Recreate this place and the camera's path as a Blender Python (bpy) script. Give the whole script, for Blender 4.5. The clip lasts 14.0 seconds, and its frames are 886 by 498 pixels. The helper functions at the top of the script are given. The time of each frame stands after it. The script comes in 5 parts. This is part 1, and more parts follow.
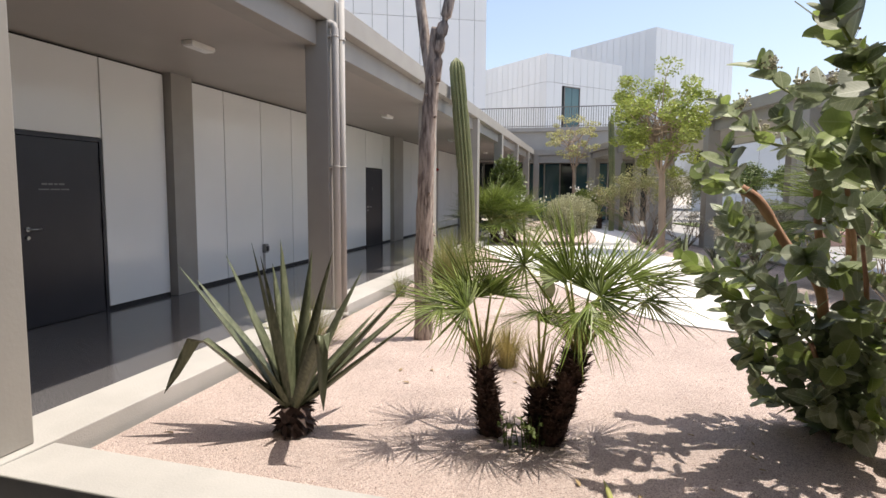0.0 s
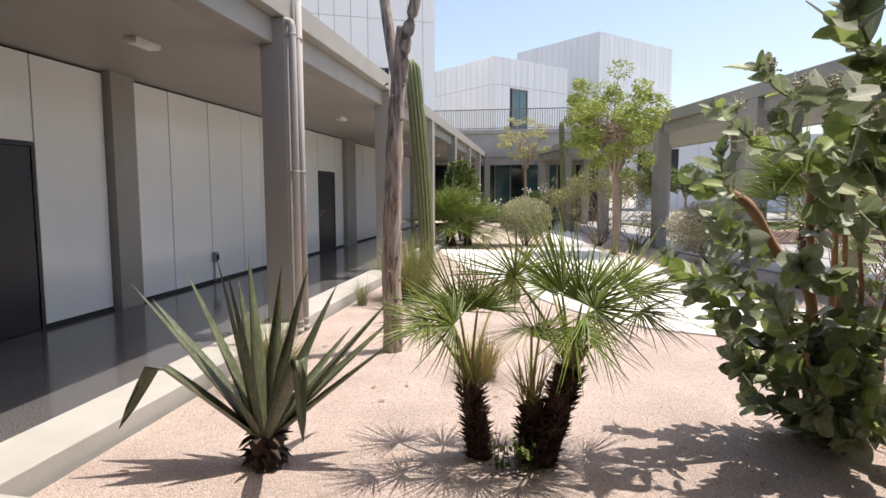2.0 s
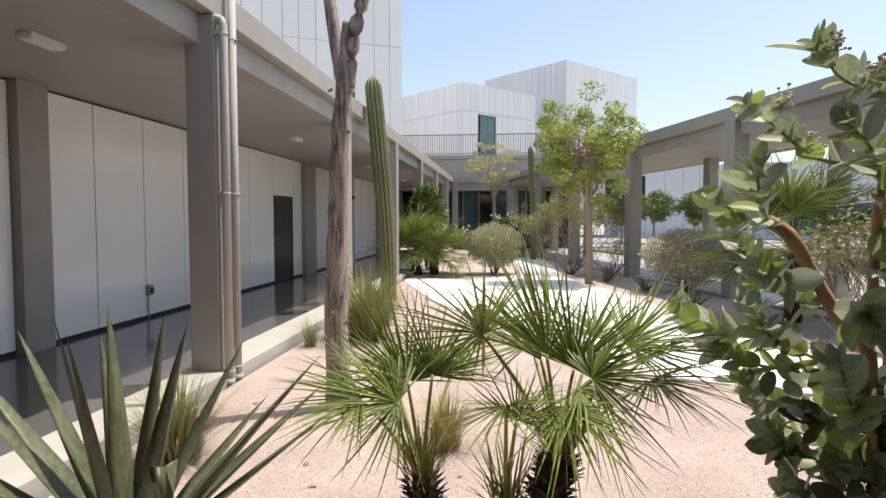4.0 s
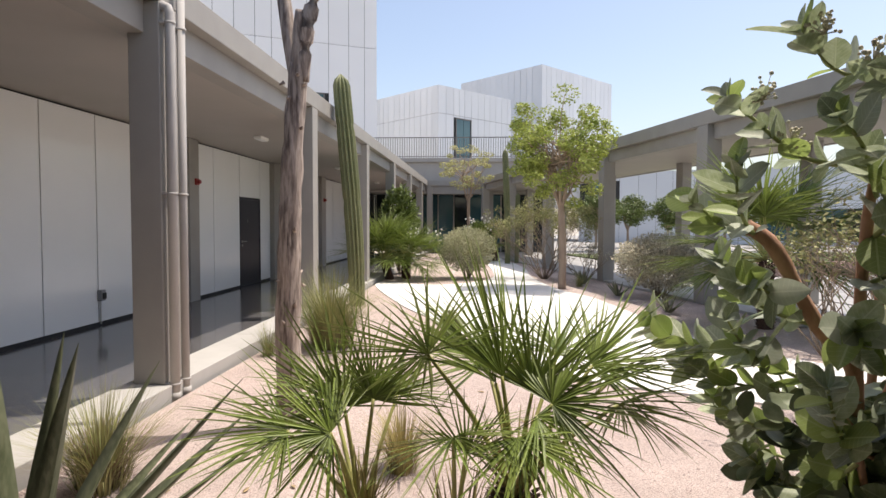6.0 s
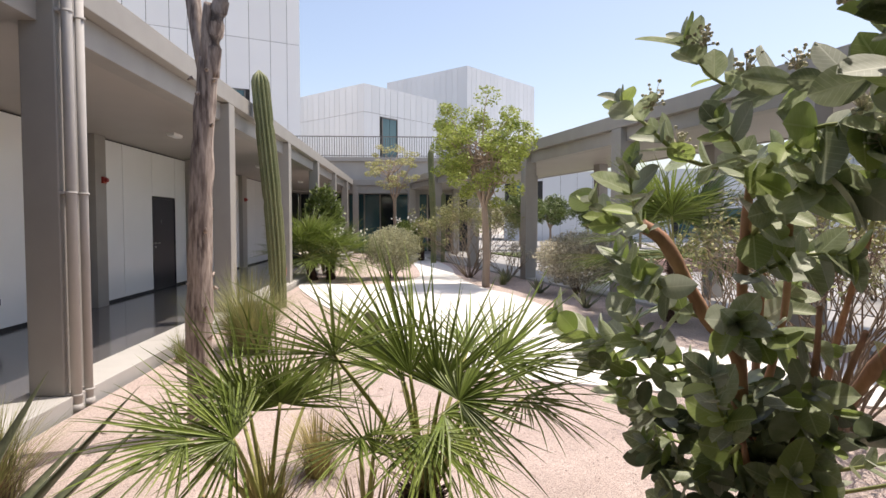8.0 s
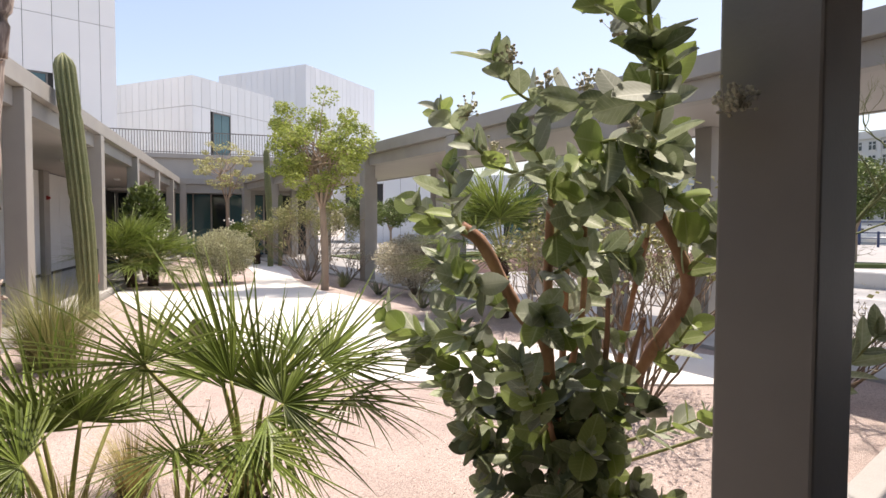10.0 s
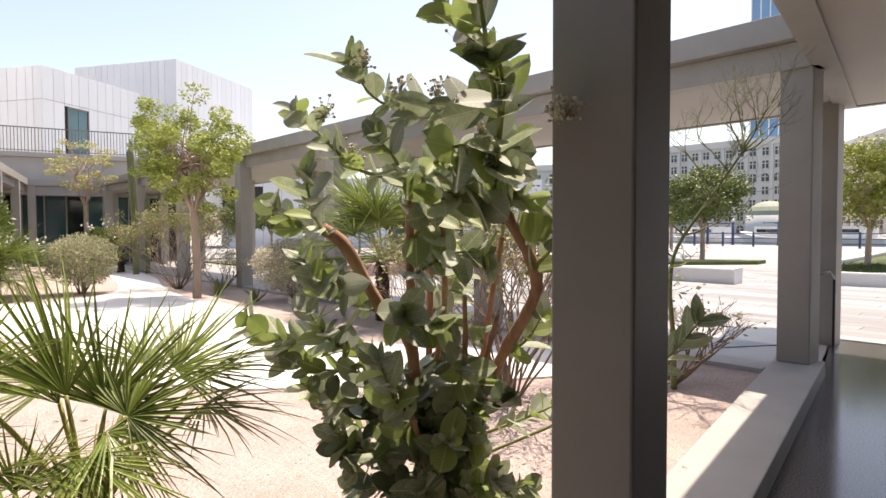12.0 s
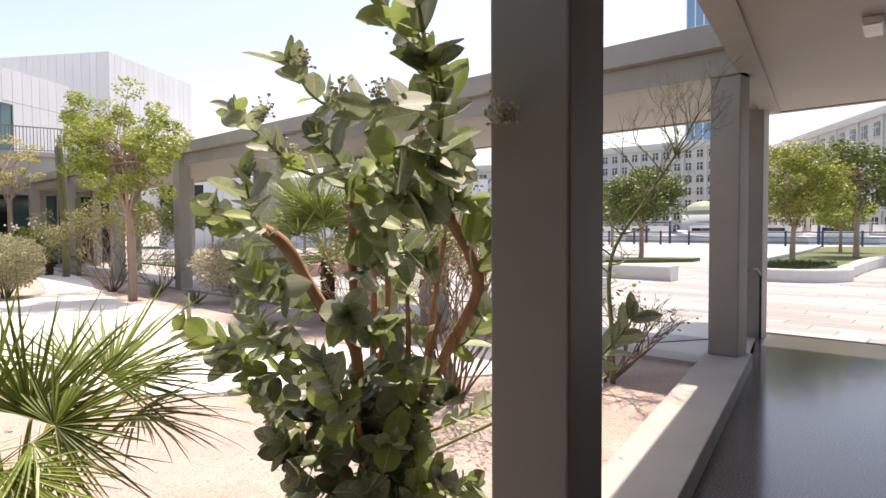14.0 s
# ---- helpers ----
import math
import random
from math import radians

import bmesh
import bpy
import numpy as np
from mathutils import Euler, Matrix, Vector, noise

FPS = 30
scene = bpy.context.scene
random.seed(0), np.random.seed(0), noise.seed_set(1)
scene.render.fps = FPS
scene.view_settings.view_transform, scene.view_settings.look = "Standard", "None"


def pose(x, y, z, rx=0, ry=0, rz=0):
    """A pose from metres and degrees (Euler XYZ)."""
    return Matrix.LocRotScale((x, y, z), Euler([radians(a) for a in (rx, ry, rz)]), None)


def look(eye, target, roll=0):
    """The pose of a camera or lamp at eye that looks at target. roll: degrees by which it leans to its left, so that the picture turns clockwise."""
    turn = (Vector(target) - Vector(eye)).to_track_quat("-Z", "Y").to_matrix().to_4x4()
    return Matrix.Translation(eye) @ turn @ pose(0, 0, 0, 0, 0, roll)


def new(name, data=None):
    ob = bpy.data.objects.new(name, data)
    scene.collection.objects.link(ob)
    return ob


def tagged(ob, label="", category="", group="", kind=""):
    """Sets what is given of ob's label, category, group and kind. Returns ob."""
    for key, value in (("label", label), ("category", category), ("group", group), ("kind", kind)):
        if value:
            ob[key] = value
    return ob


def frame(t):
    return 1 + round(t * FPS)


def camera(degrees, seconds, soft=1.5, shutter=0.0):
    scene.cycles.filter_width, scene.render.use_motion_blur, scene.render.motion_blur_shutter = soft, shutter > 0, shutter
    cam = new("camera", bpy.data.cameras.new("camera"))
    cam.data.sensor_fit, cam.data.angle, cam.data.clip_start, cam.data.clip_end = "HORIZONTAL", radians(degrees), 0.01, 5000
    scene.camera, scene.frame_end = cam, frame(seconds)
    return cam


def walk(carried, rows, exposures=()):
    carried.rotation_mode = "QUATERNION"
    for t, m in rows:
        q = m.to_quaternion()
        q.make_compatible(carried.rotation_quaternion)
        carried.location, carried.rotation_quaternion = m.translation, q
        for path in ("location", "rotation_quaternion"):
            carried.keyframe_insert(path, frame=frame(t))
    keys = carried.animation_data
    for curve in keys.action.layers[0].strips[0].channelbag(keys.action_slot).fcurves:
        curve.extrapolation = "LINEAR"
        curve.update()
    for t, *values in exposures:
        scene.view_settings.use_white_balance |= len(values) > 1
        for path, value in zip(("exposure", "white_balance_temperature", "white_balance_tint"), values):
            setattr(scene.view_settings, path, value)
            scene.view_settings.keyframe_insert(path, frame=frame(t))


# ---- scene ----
cam = camera(73.0, 14.0)
PATH = [
    (0, (0.229, 0.476, 1.484), (-0.245, 2.409, 1.292), 0.3),
    (0.5, (0.077, 0.414, 1.468), (-0.383, 2.351, 1.275), 0.5),
    (1, (-0.027, 0.41, 1.463), (-0.443, 2.356, 1.266), 0.4),
    (1.5, (-0.038, 0.483, 1.488), (-0.39, 2.441, 1.29), -0.1),
    (2, (-0.013, 0.66, 1.519), (-0.319, 2.628, 1.333), -0.2),
    (2.5, (0.018, 0.878, 1.532), (-0.271, 2.852, 1.397), -0.3),
    (3, (0.009, 1.12, 1.516), (-0.266, 3.098, 1.403), -0.1),
    (3.5, (-0.033, 1.365, 1.52), (-0.273, 3.347, 1.414), -0.1),
    (4, (-0.037, 1.55, 1.516), (-0.242, 3.537, 1.417), -0.1),
    (6.5, (0.08, 1.851, 1.517), (-0.015, 3.847, 1.43), 0.2),
    (7, (0.096, 1.846, 1.52), (0.051, 3.844, 1.433), 0.1),
    (9.5, (0.171, 1.798, 1.516), (0.652, 3.737, 1.428), 0.2),
    (10, (0.182, 1.778, 1.516), (0.808, 3.676, 1.436), 0.2),
    (10.5, (0.21, 1.759, 1.519), (0.947, 3.616, 1.443), -0.1),
    (11, (0.228, 1.735, 1.516), (1.06, 3.553, 1.444), -0.1),
    (11.5, (0.245, 1.714, 1.51), (1.155, 3.493, 1.441), -0.2),
    (12, (0.261, 1.698, 1.506), (1.233, 3.444, 1.438), -0.2),
    (12.5, (0.269, 1.682, 1.506), (1.294, 3.399, 1.437), -0.2),
    (13, (0.268, 1.676, 1.509), (1.336, 3.365, 1.438), -0.2),
    (13.5, (0.267, 1.673, 1.51), (1.365, 3.343, 1.44), -0.2),
    (14, (0.267, 1.67, 1.511), (1.389, 3.324, 1.44), -0.3),
]
walk(cam, [(t, look(eye, target, roll)) for t, eye, target, roll in PATH],
     exposures=[(0.0, 0.67, 7080, 12), (3.0, 0.64, 7100, 12), (7.0, 0.57, 7150, 14), (10.0, 0.73, 7300, 16), (12.0, 0.95, 7650, 17), (14.0, 0.98, 7750, 18)])

# ---- world and sun ----
SUN_TO = Vector((0.33, 0.145, 1.0)).normalized()
world = bpy.data.worlds.new("world")
scene.world = world
world.use_nodes = True
sky = world.node_tree.nodes.new("ShaderNodeTexSky")
sky.sky_type = "NISHITA"
sky.sun_disc = False
sky.sun_elevation = math.asin(SUN_TO.z)
sky.sun_rotation = math.atan2(SUN_TO.x, SUN_TO.y)
sky.air_density, sky.dust_density, sky.ozone_density = 1.0, 2.2, 1.0
background = world.node_tree.nodes["Background"]
background.inputs["Strength"].default_value = 0.15
world.node_tree.links.new(sky.outputs[0], background.inputs["Color"])
sun = new("sun", bpy.data.lights.new("sun", "SUN"))
sun.data.energy, sun.data.angle, sun.data.color = 3.35, radians(0.53), (1.0, 0.97, 0.92)
sun.matrix_world = look(SUN_TO * 60, (0, 0, 0))


# ---- materials ----
def shade(name, colour, rough=0.6, second=None, scale=4.0, mix=0.5, bump=0.0, bump_scale=60.0, metal=0.0, coat=0.0,
          fine=None, fine_scale=90.0, fine_amount=0.35, each=0.0, stretch=(1, 1, 1), sheen=0.0, through_light=0.0):
    """A surface: base colour varied broadly (second, scale, mix), finely (fine, fine_scale), and from piece to piece (each)."""
    m = bpy.data.materials.new(name)
    m.use_nodes = True
    nt = m.node_tree
    n, link = nt.nodes, nt.links.new
    b = n["Principled BSDF"]
    b.inputs["Roughness"].default_value = rough
    b.inputs["Metallic"].default_value = metal
    b.inputs["Coat Weight"].default_value = coat
    co = n.new("ShaderNodeTexCoord")
    mp = n.new("ShaderNodeMapping")
    mp.inputs["Scale"].default_value = stretch
    link(co.outputs["Object"], mp.inputs["Vector"])
    c2 = second or tuple(v * 0.8 for v in colour)
    broad = n.new("ShaderNodeTexNoise")
    broad.inputs["Scale"].default_value = scale
    broad.inputs["Detail"].default_value = 6
    link(mp.outputs[0], broad.inputs["Vector"])
    ramp = n.new("ShaderNodeMapRange")
    ramp.inputs["From Min"].default_value, ramp.inputs["From Max"].default_value = 0.35, 0.65
    ramp.inputs["To Max"].default_value = mix
    link(broad.outputs["Fac"], ramp.inputs["Value"])
    mx = n.new("ShaderNodeMix")
    mx.data_type = "RGBA"
    mx.inputs["A"].default_value, mx.inputs["B"].default_value = (*colour, 1), (*c2, 1)
    link(ramp.outputs[0], mx.inputs["Factor"])
    out = mx.outputs["Result"]
    if fine:
        ft = n.new("ShaderNodeTexNoise")
        ft.inputs["Scale"].default_value = fine_scale
        ft.inputs["Detail"].default_value = 3
        link(mp.outputs[0], ft.inputs["Vector"])
        fr = n.new("ShaderNodeMapRange")
        fr.inputs["From Min"].default_value, fr.inputs["From Max"].default_value = 0.42, 0.62
        fr.inputs["To Max"].default_value = fine_amount
        link(ft.outputs["Fac"], fr.inputs["Value"])
        m2 = n.new("ShaderNodeMix")
        m2.data_type = "RGBA"
        m2.inputs["B"].default_value = (*fine, 1)
        link(fr.outputs[0], m2.inputs["Factor"])
        link(out, m2.inputs["A"])
        out = m2.outputs["Result"]
    if each:
        oi = n.new("ShaderNodeObjectInfo")
        ge = n.new("ShaderNodeNewGeometry")
        add = n.new("ShaderNodeMath")
        add.operation = "ADD"
        link(oi.outputs["Random"], add.inputs[0])
        link(ge.outputs["Random Per Island"], add.inputs[1])
        fr = n.new("ShaderNodeMath")
        fr.operation = "FRACT"
        link(add.outputs[0], fr.inputs[0])
        er = n.new("ShaderNodeMapRange")
        er.inputs["To Min"].default_value, er.inputs["To Max"].default_value = 1 - each, 1 + each
        link(fr.outputs[0], er.inputs["Value"])
        hsv = n.new("ShaderNodeHueSaturation")
        link(er.outputs[0], hsv.inputs["Value"])
        link(out, hsv.inputs["Color"])
        out = hsv.outputs["Color"]
    link(out, b.inputs["Base Color"])
    if bump:
        bt = n.new("ShaderNodeTexNoise")
        bt.inputs["Scale"].default_value = bump_scale
        bt.inputs["Detail"].default_value = 5
        link(mp.outputs[0], bt.inputs["Vector"])
        bp = n.new("ShaderNodeBump")
        bp.inputs["Strength"].default_value = bump
        bp.inputs["Distance"].default_value = 0.01
        link(bt.outputs["Fac"], bp.inputs["Height"])
        link(bp.outputs[0], b.inputs["Normal"])
    if through_light:
        tr = n.new("ShaderNodeBsdfTranslucent")
        link(out, tr.inputs["Color"])
        ms = n.new("ShaderNodeMixShader")
        ms.inputs[0].default_value = through_light
        link(b.outputs[0], ms.inputs[1])
        link(tr.outputs[0], ms.inputs[2])
        link(ms.outputs[0], n["Material Output"].inputs["Surface"])
    return m


def gravel_shade(name, colours, scale, relief=0.5):
    """Loose stones: a cell pattern whose cells differ in colour and stand proud."""
    m = bpy.data.materials.new(name)
    m.use_nodes = True
    n, link = m.node_tree.nodes, m.node_tree.links.new
    b = n["Principled BSDF"]
    b.inputs["Roughness"].default_value = 0.85
    co = n.new("ShaderNodeTexCoord")
    v = n.new("ShaderNodeTexVoronoi")
    v.inputs["Scale"].default_value = scale
    link(co.outputs["Object"], v.inputs["Vector"])
    cr = n.new("ShaderNodeValToRGB")
    e = cr.color_ramp.elements
    e[0].color, e[1].color = (*colours[0], 1), (*colours[-1], 1)
    for i, c in enumerate(colours[1:-1]):
        k = e.new((i + 1) / (len(colours) - 1))
        k.color = (*c, 1)
    sep = n.new("ShaderNodeSeparateColor")
    link(v.outputs["Color"], sep.inputs[0])
    link(sep.outputs[0], cr.inputs[0])
    broad = n.new("ShaderNodeTexNoise")
    broad.inputs["Scale"].default_value = 1.6
    broad.inputs["Detail"].default_value = 5
    link(co.outputs["Object"], broad.inputs["Vector"])
    mr = n.new("ShaderNodeMapRange")
    mr.inputs["From Min"].default_value, mr.inputs["From Max"].default_value = 0.3, 0.7
    mr.inputs["To Min"].default_value, mr.inputs["To Max"].default_value = 0.86, 1.1
    link(broad.outputs["Fac"], mr.inputs["Value"])
    hsv = n.new("ShaderNodeHueSaturation")
    link(cr.outputs[0], hsv.inputs["Color"])
    link(mr.outputs[0], hsv.inputs["Value"])
    link(hsv.outputs[0], b.inputs["Base Color"])
    bp = n.new("ShaderNodeBump")
    bp.inputs["Strength"].default_value = relief
    bp.inputs["Distance"].default_value = 0.012
    bp.invert = True
    link(v.outputs["Distance"], bp.inputs["Height"])
    link(bp.outputs[0], b.inputs["Normal"])
    return m


TAUPE = shade("painted_concrete_taupe", (0.34, 0.32, 0.289), 0.55, (0.29, 0.272, 0.247), 2.2, 0.7, 0.12, 45)
SOFFIT = shade("painted_soffit_taupe", (0.365, 0.332, 0.297), 0.5, (0.33, 0.30, 0.265), 1.1, 0.7, 0.06, 30)
PANEL = shade("white_lacquered_panel", (0.88, 0.885, 0.87), 0.17, (0.84, 0.85, 0.84), 0.9, 0.8, 0.02, 8, each=0.02)
JOINT = shade("dark_joint", (0.03, 0.03, 0.03), 0.8)
DOOR = shade("charcoal_door_paint", (0.026, 0.024, 0.033), 0.34, (0.033, 0.031, 0.040), 3, 0.6)
STEEL = shade("brushed_steel", (0.55, 0.55, 0.55), 0.3, metal=1.0)
FLOOR = shade("polished_dark_terrazzo", (0.075, 0.072, 0.078), 0.13, (0.09, 0.088, 0.09), 1.3, 0.7, fine=(0.30, 0.29, 0.28), fine_scale=95, fine_amount=0.36)
KERB = shade("pale_cast_concrete", (0.45, 0.437, 0.41), 0.75, (0.385, 0.372, 0.35), 3.5, 0.8, 0.2, 90, fine=(0.50, 0.488, 0.46), fine_scale=140, fine_amount=0.4)
GRAVEL = gravel_shade("pink_gravel", [(0.31, 0.225, 0.20), (0.58, 0.455, 0.405), (0.65, 0.525, 0.47), (0.74, 0.635, 0.58), (0.43, 0.32, 0.28)], 175, 0.8)
PATH = shade("white_path", (0.78, 0.765, 0.73), 0.7, (0.72, 0.70, 0.665), 2.0, 0.7, 0.08, 70)
TOWER_METAL = shade("bright_white_cladding", (0.86, 0.865, 0.87), 0.42, (0.83, 0.835, 0.845), 0.4, 0.8, each=0.03)
PIPE = shade("grey_pipe_paint", (0.43, 0.41, 0.385), 0.72, (0.38, 0.36, 0.34), 5, 0.6)
WHITE_METAL = shade("white_metal_cladding", (0.655, 0.68, 0.71), 0.42, (0.625, 0.65, 0.685), 0.4, 0.8, each=0.035)
WHITE = shade("white_plastic", (0.75, 0.74, 0.7), 0.45)
RED = shade("red_plastic", (0.35, 0.03, 0.025), 0.4)
BLACK = shade("black_painted_metal", (0.02, 0.02, 0.022), 0.4)
DARK_GLASS = shade("dark_window_glass", (0.02, 0.028, 0.032), 0.04, coat=0.5)
TEAL_GLASS = shade("teal_window_glass", (0.05, 0.12, 0.14), 0.05, (0.07, 0.15, 0.17), 0.5, 0.8, coat=0.5)
FRAME_GREY = shade("grey_metal_frame", (0.16, 0.155, 0.15), 0.4)
BAND = shade("grey_facade_band", (0.36, 0.345, 0.325), 0.55, (0.32, 0.305, 0.29), 1.5, 0.7)
WALL = shade("grey_render_wall", (0.17, 0.16, 0.15), 0.6, (0.14, 0.13, 0.125), 1.5, 0.7, 0.1, 40)
LETTER = shade("pale_lettering", (0.20, 0.20, 0.20), 0.5)


# ---- building helpers ----
def box(bm, x0, x1, y0, y1, z0, z1, m=None, bevel=0.0):
    """A block between the given bounds, with its edges rounded by bevel."""
    r = bmesh.ops.create_cube(bm, size=1)
    vs = r["verts"]
    bmesh.ops.scale(bm, vec=(x1 - x0, y1 - y0, z1 - z0), verts=vs)
    bmesh.ops.translate(bm, vec=((x0 + x1) / 2, (y0 + y1) / 2, (z0 + z1) / 2), verts=vs)
    if m is not None:
        bmesh.ops.transform(bm, matrix=m, verts=vs)
    if bevel:
        es = list({e for v in vs for e in v.link_edges})
        bmesh.ops.bevel(bm, geom=es, offset=bevel, segments=2, profile=0.5, affect="EDGES")
    return bm


def prism(bm, points, z0, z1):
    """An upright block on a closed outline."""
    lo = [bm.verts.new((x, y, z0)) for x, y in points]
    hi = [bm.verts.new((x, y, z1)) for x, y in points]
    bm.faces.new(lo[::-1])
    bm.faces.new(hi)
    for i in range(len(points)):
        j = (i + 1) % len(points)
        bm.faces.new((lo[i], lo[j], hi[j], hi[i]))
    return bm


def tube(bm, points, radii, sides=10, cap=True):
    """A round limb along points, its radius changing from point to point."""
    rings = []
    up = Vector((0.13, 0.21, 1)).normalized()
    pts = [Vector(p) for p in points]
    for i, p in enumerate(pts):
        d = (pts[min(i + 1, len(pts) - 1)] - pts[max(i - 1, 0)]).normalized()
        ref = up if abs(d.dot(up)) < 0.95 else Vector((1, 0, 0))
        a = d.cross(ref).normalized()
        b = d.cross(a)
        rings.append([bm.verts.new(p + (a * math.cos(k * math.tau / sides) + b * math.sin(k * math.tau / sides)) * radii[i]) for k in range(sides)])
    for r0, r1 in zip(rings, rings[1:]):
        for k in range(sides):
            f = bm.faces.new((r0[k], r1[k], r1[(k + 1) % sides], r0[(k + 1) % sides]))
            f.smooth = True
    if cap:
        bm.faces.new(rings[0])
        bm.faces.new(rings[-1][::-1])
    return bm


def mesh_of(bm, name, material):
    me = bpy.data.meshes.new(name)
    bmesh.ops.recalc_face_normals(bm, faces=bm.faces)
    bm.to_mesh(me)
    bm.free()
    me.materials.append(material)
    return me


def thing(name, place=(0, 0, 0), label="", category="", group="", kind="", turn=0.0):
    """An empty at a thing's base, to carry its parts."""
    ob = new(name)
    ob.empty_display_size = 0.1
    ob.matrix_basis = pose(*place, 0, 0, turn)
    return tagged(ob, label, category, group, kind)


def part(name, bm, material, parent=None, label="", kind=""):
    """One mesh object under a thing or a part; bm in the parent's own coordinates."""
    ob = new(name, mesh_of(bm, name, material) if isinstance(bm, bmesh.types.BMesh) else bm)
    ob.parent = parent
    return tagged(ob, label, kind=kind)


def solid(name, bm, material, label, category, group="", kind="", m=None):
    """A thing that is one mesh."""
    ob = new(name, mesh_of(bm, name, material))
    if m is not None:
        ob.matrix_basis = m
    return tagged(ob, label, category, group, kind)


B = bmesh.new
EAST = pose(6.0, 5.25, 0, 0, 0, 13.5)          # corner where the south and east arcades meet


def at_east(u, v, z=0.0):
    p = EAST @ Vector((u, v, z))
    return p.x, p.y, p.z


KERB_Z, SOFFIT_Z, LIP_Z, ROOF_Z = 0.15, 3.08, 3.32, 3.58
WALL_X, FRONT_X = -5.5, -2.58
BEND = (0.36, 2.82)          # where the south kerb turns towards the east corner

# ---- ground ----
b = B()
R = 900.0
prism(b, [(-R, -R), (R, -R), (R, R), (-R, R)], -0.6, -0.35)
solid("ground", b, shade("sandy_ground", (0.5, 0.45, 0.38), 0.9, (0.42, 0.38, 0.32), 0.05, 0.8), "pale sandy ground reaching the horizon", "ground", kind="structure")

COURT = [(-2.47, 2.96), (0.36, 2.80), at_east(0.02, 0.0)[:2], at_east(0.02, 27.0)[:2], (-2.47, 30.6)]
b = B()
prism(b, COURT, -0.3, 0.03)
solid("gravel_bed", b, GRAVEL, "pink crushed gravel spread over the planted courtyard bed", "gravel", kind="structure")

# walkways
b = B()
prism(b, [(WALL_X, -0.9), (-2.91, -0.9), (-2.91, 31.0), (WALL_X, 31.0)], -0.3, 0.0)
solid("floor_west", b, FLOOR, "polished dark terrazzo floor of the west walkway", "floor", kind="structure")
b = B()
prism(b, [(-2.906, -0.9), (0.8, -0.9), at_east(2.85, -4.0)[:2], at_east(2.85, 0.25)[:2], at_east(0.6, -0.2)[:2], at_east(0.1, -0.2)[:2], (0.45, 2.56), (0.30, 2.58), (-2.906, 2.75)], -0.3, 0.0)
solid("floor_south", b, FLOOR, "polished dark terrazzo floor of the south walkway", "floor", kind="structure")
b = B()
prism(b, [at_east(0.42, -0.30)[:2], at_east(2.85, 0.254)[:2], at_east(2.85, 30)[:2], at_east(0.42, 30)[:2]], -0.3, 0.0)
solid("floor_east", b, shade("grey_stone_paving", (0.40, 0.385, 0.365), 0.45, (0.34, 0.33, 0.32), 1.2, 0.7, 0.05, 60), "smooth grey stone floor of the east walkway", "floor", kind="structure")


# kerbs, in cast lengths
def kerb_run(name, ends, inward, length, label):
    """A kerb from one end to the other, as cast blocks side by side; inward is the width across it."""
    a, c = Vector((*ends[0], 0)), Vector((*ends[1], 0))
    run = (c - a).length
    angle = math.degrees(math.atan2(c.y - a.y, c.x - a.x))
    k = thing(name, (a.x, a.y, 0), label, "kerb", kind="structure", turn=angle)
    count = max(1, round(run / length))
    step = run / count
    me = mesh_of(box(B(), 0.003, step - 0.003, 0, inward, -0.3, KERB_Z, None, 0.008), "kerb_block", KERB)
    for i in range(count):
        ob = part("kerb_block", me, KERB, k)
        ob.location = (i * step, 0, 0)
    return k


kerb_run("kerb_west", [(FRONT_X + 0.06, 2.62), (FRONT_X + 0.06, 31.0)], 0.42, 3.3, "pale cast concrete kerb between gravel and west walkway")
kerb_run("kerb_south", [(FRONT_X + 0.064, 2.60), (0.34, 2.44)], 0.36, 2.8, "pale cast concrete kerb between gravel and south walkway")
kerb_run("kerb_south_east", [(0.535, 2.42), at_east(0.52, -0.30)[:2]], 0.44, 6.6, "pale cast concrete kerb carrying the columns")
solid("kerb_corner", prism(B(), [(0.343, 2.44), (0.532, 2.425), (0.352, 2.80)], -0.3, KERB_Z - 0.003), KERB,
      "wedge of pale concrete where the south kerb bends", "kerb", kind="structure")
kerb_run("kerb_east", [at_east(0.42, 0.12)[:2], at_east(0.42, 27.0)[:2]], 0.40, 3.3, "low concrete kerb along the east walkway").location.z = -0.07

# white path, a broad sweep that narrows to the far doors and branches to the east walkway
b = B()


def smooth_outline(points, steps=6):
    out = []
    n = len(points)
    for i in range(n):
        p0, p1, p2, p3 = (Vector(points[(i + k - 1) % n]) for k in range(4))
        for s in range(steps):
            t = s / steps
            out.append(tuple(0.5 * ((2 * p1) + (p2 - p0) * t + (2 * p0 - 5 * p1 + 4 * p2 - p3) * t * t + (3 * p1 - p0 - 3 * p2 + p3) * t ** 3)))
    return out


PATH_LINE = [(-2.42, 15.7), (-1.43, 12.6), (-0.73, 11.0), (-0.15, 9.65), (0.22, 8.7), (0.98, 7.55), (1.87, 7.08), (3.21, 6.55), (5.3, 6.1), (5.05, 7.5), (3.82, 8.2), (2.88, 9.41), (2.59, 11.5), (2.23, 13.9), (1.76, 15.3), (1.43, 18.2), (1.46, 21.4), (1.05, 25.3), (0.28, 29.6), (-0.95, 29.6), (0.12, 24.0), (0.42, 19.8), (0.29, 17.6), (-0.44, 16.3), (-1.16, 15.9), (-2.2, 16.5)]
prism(b, smooth_outline(PATH_LINE), -0.1, 0.05)
solid("path", b, PATH, "smooth white path winding through the gravel bed", "path", kind="structure")

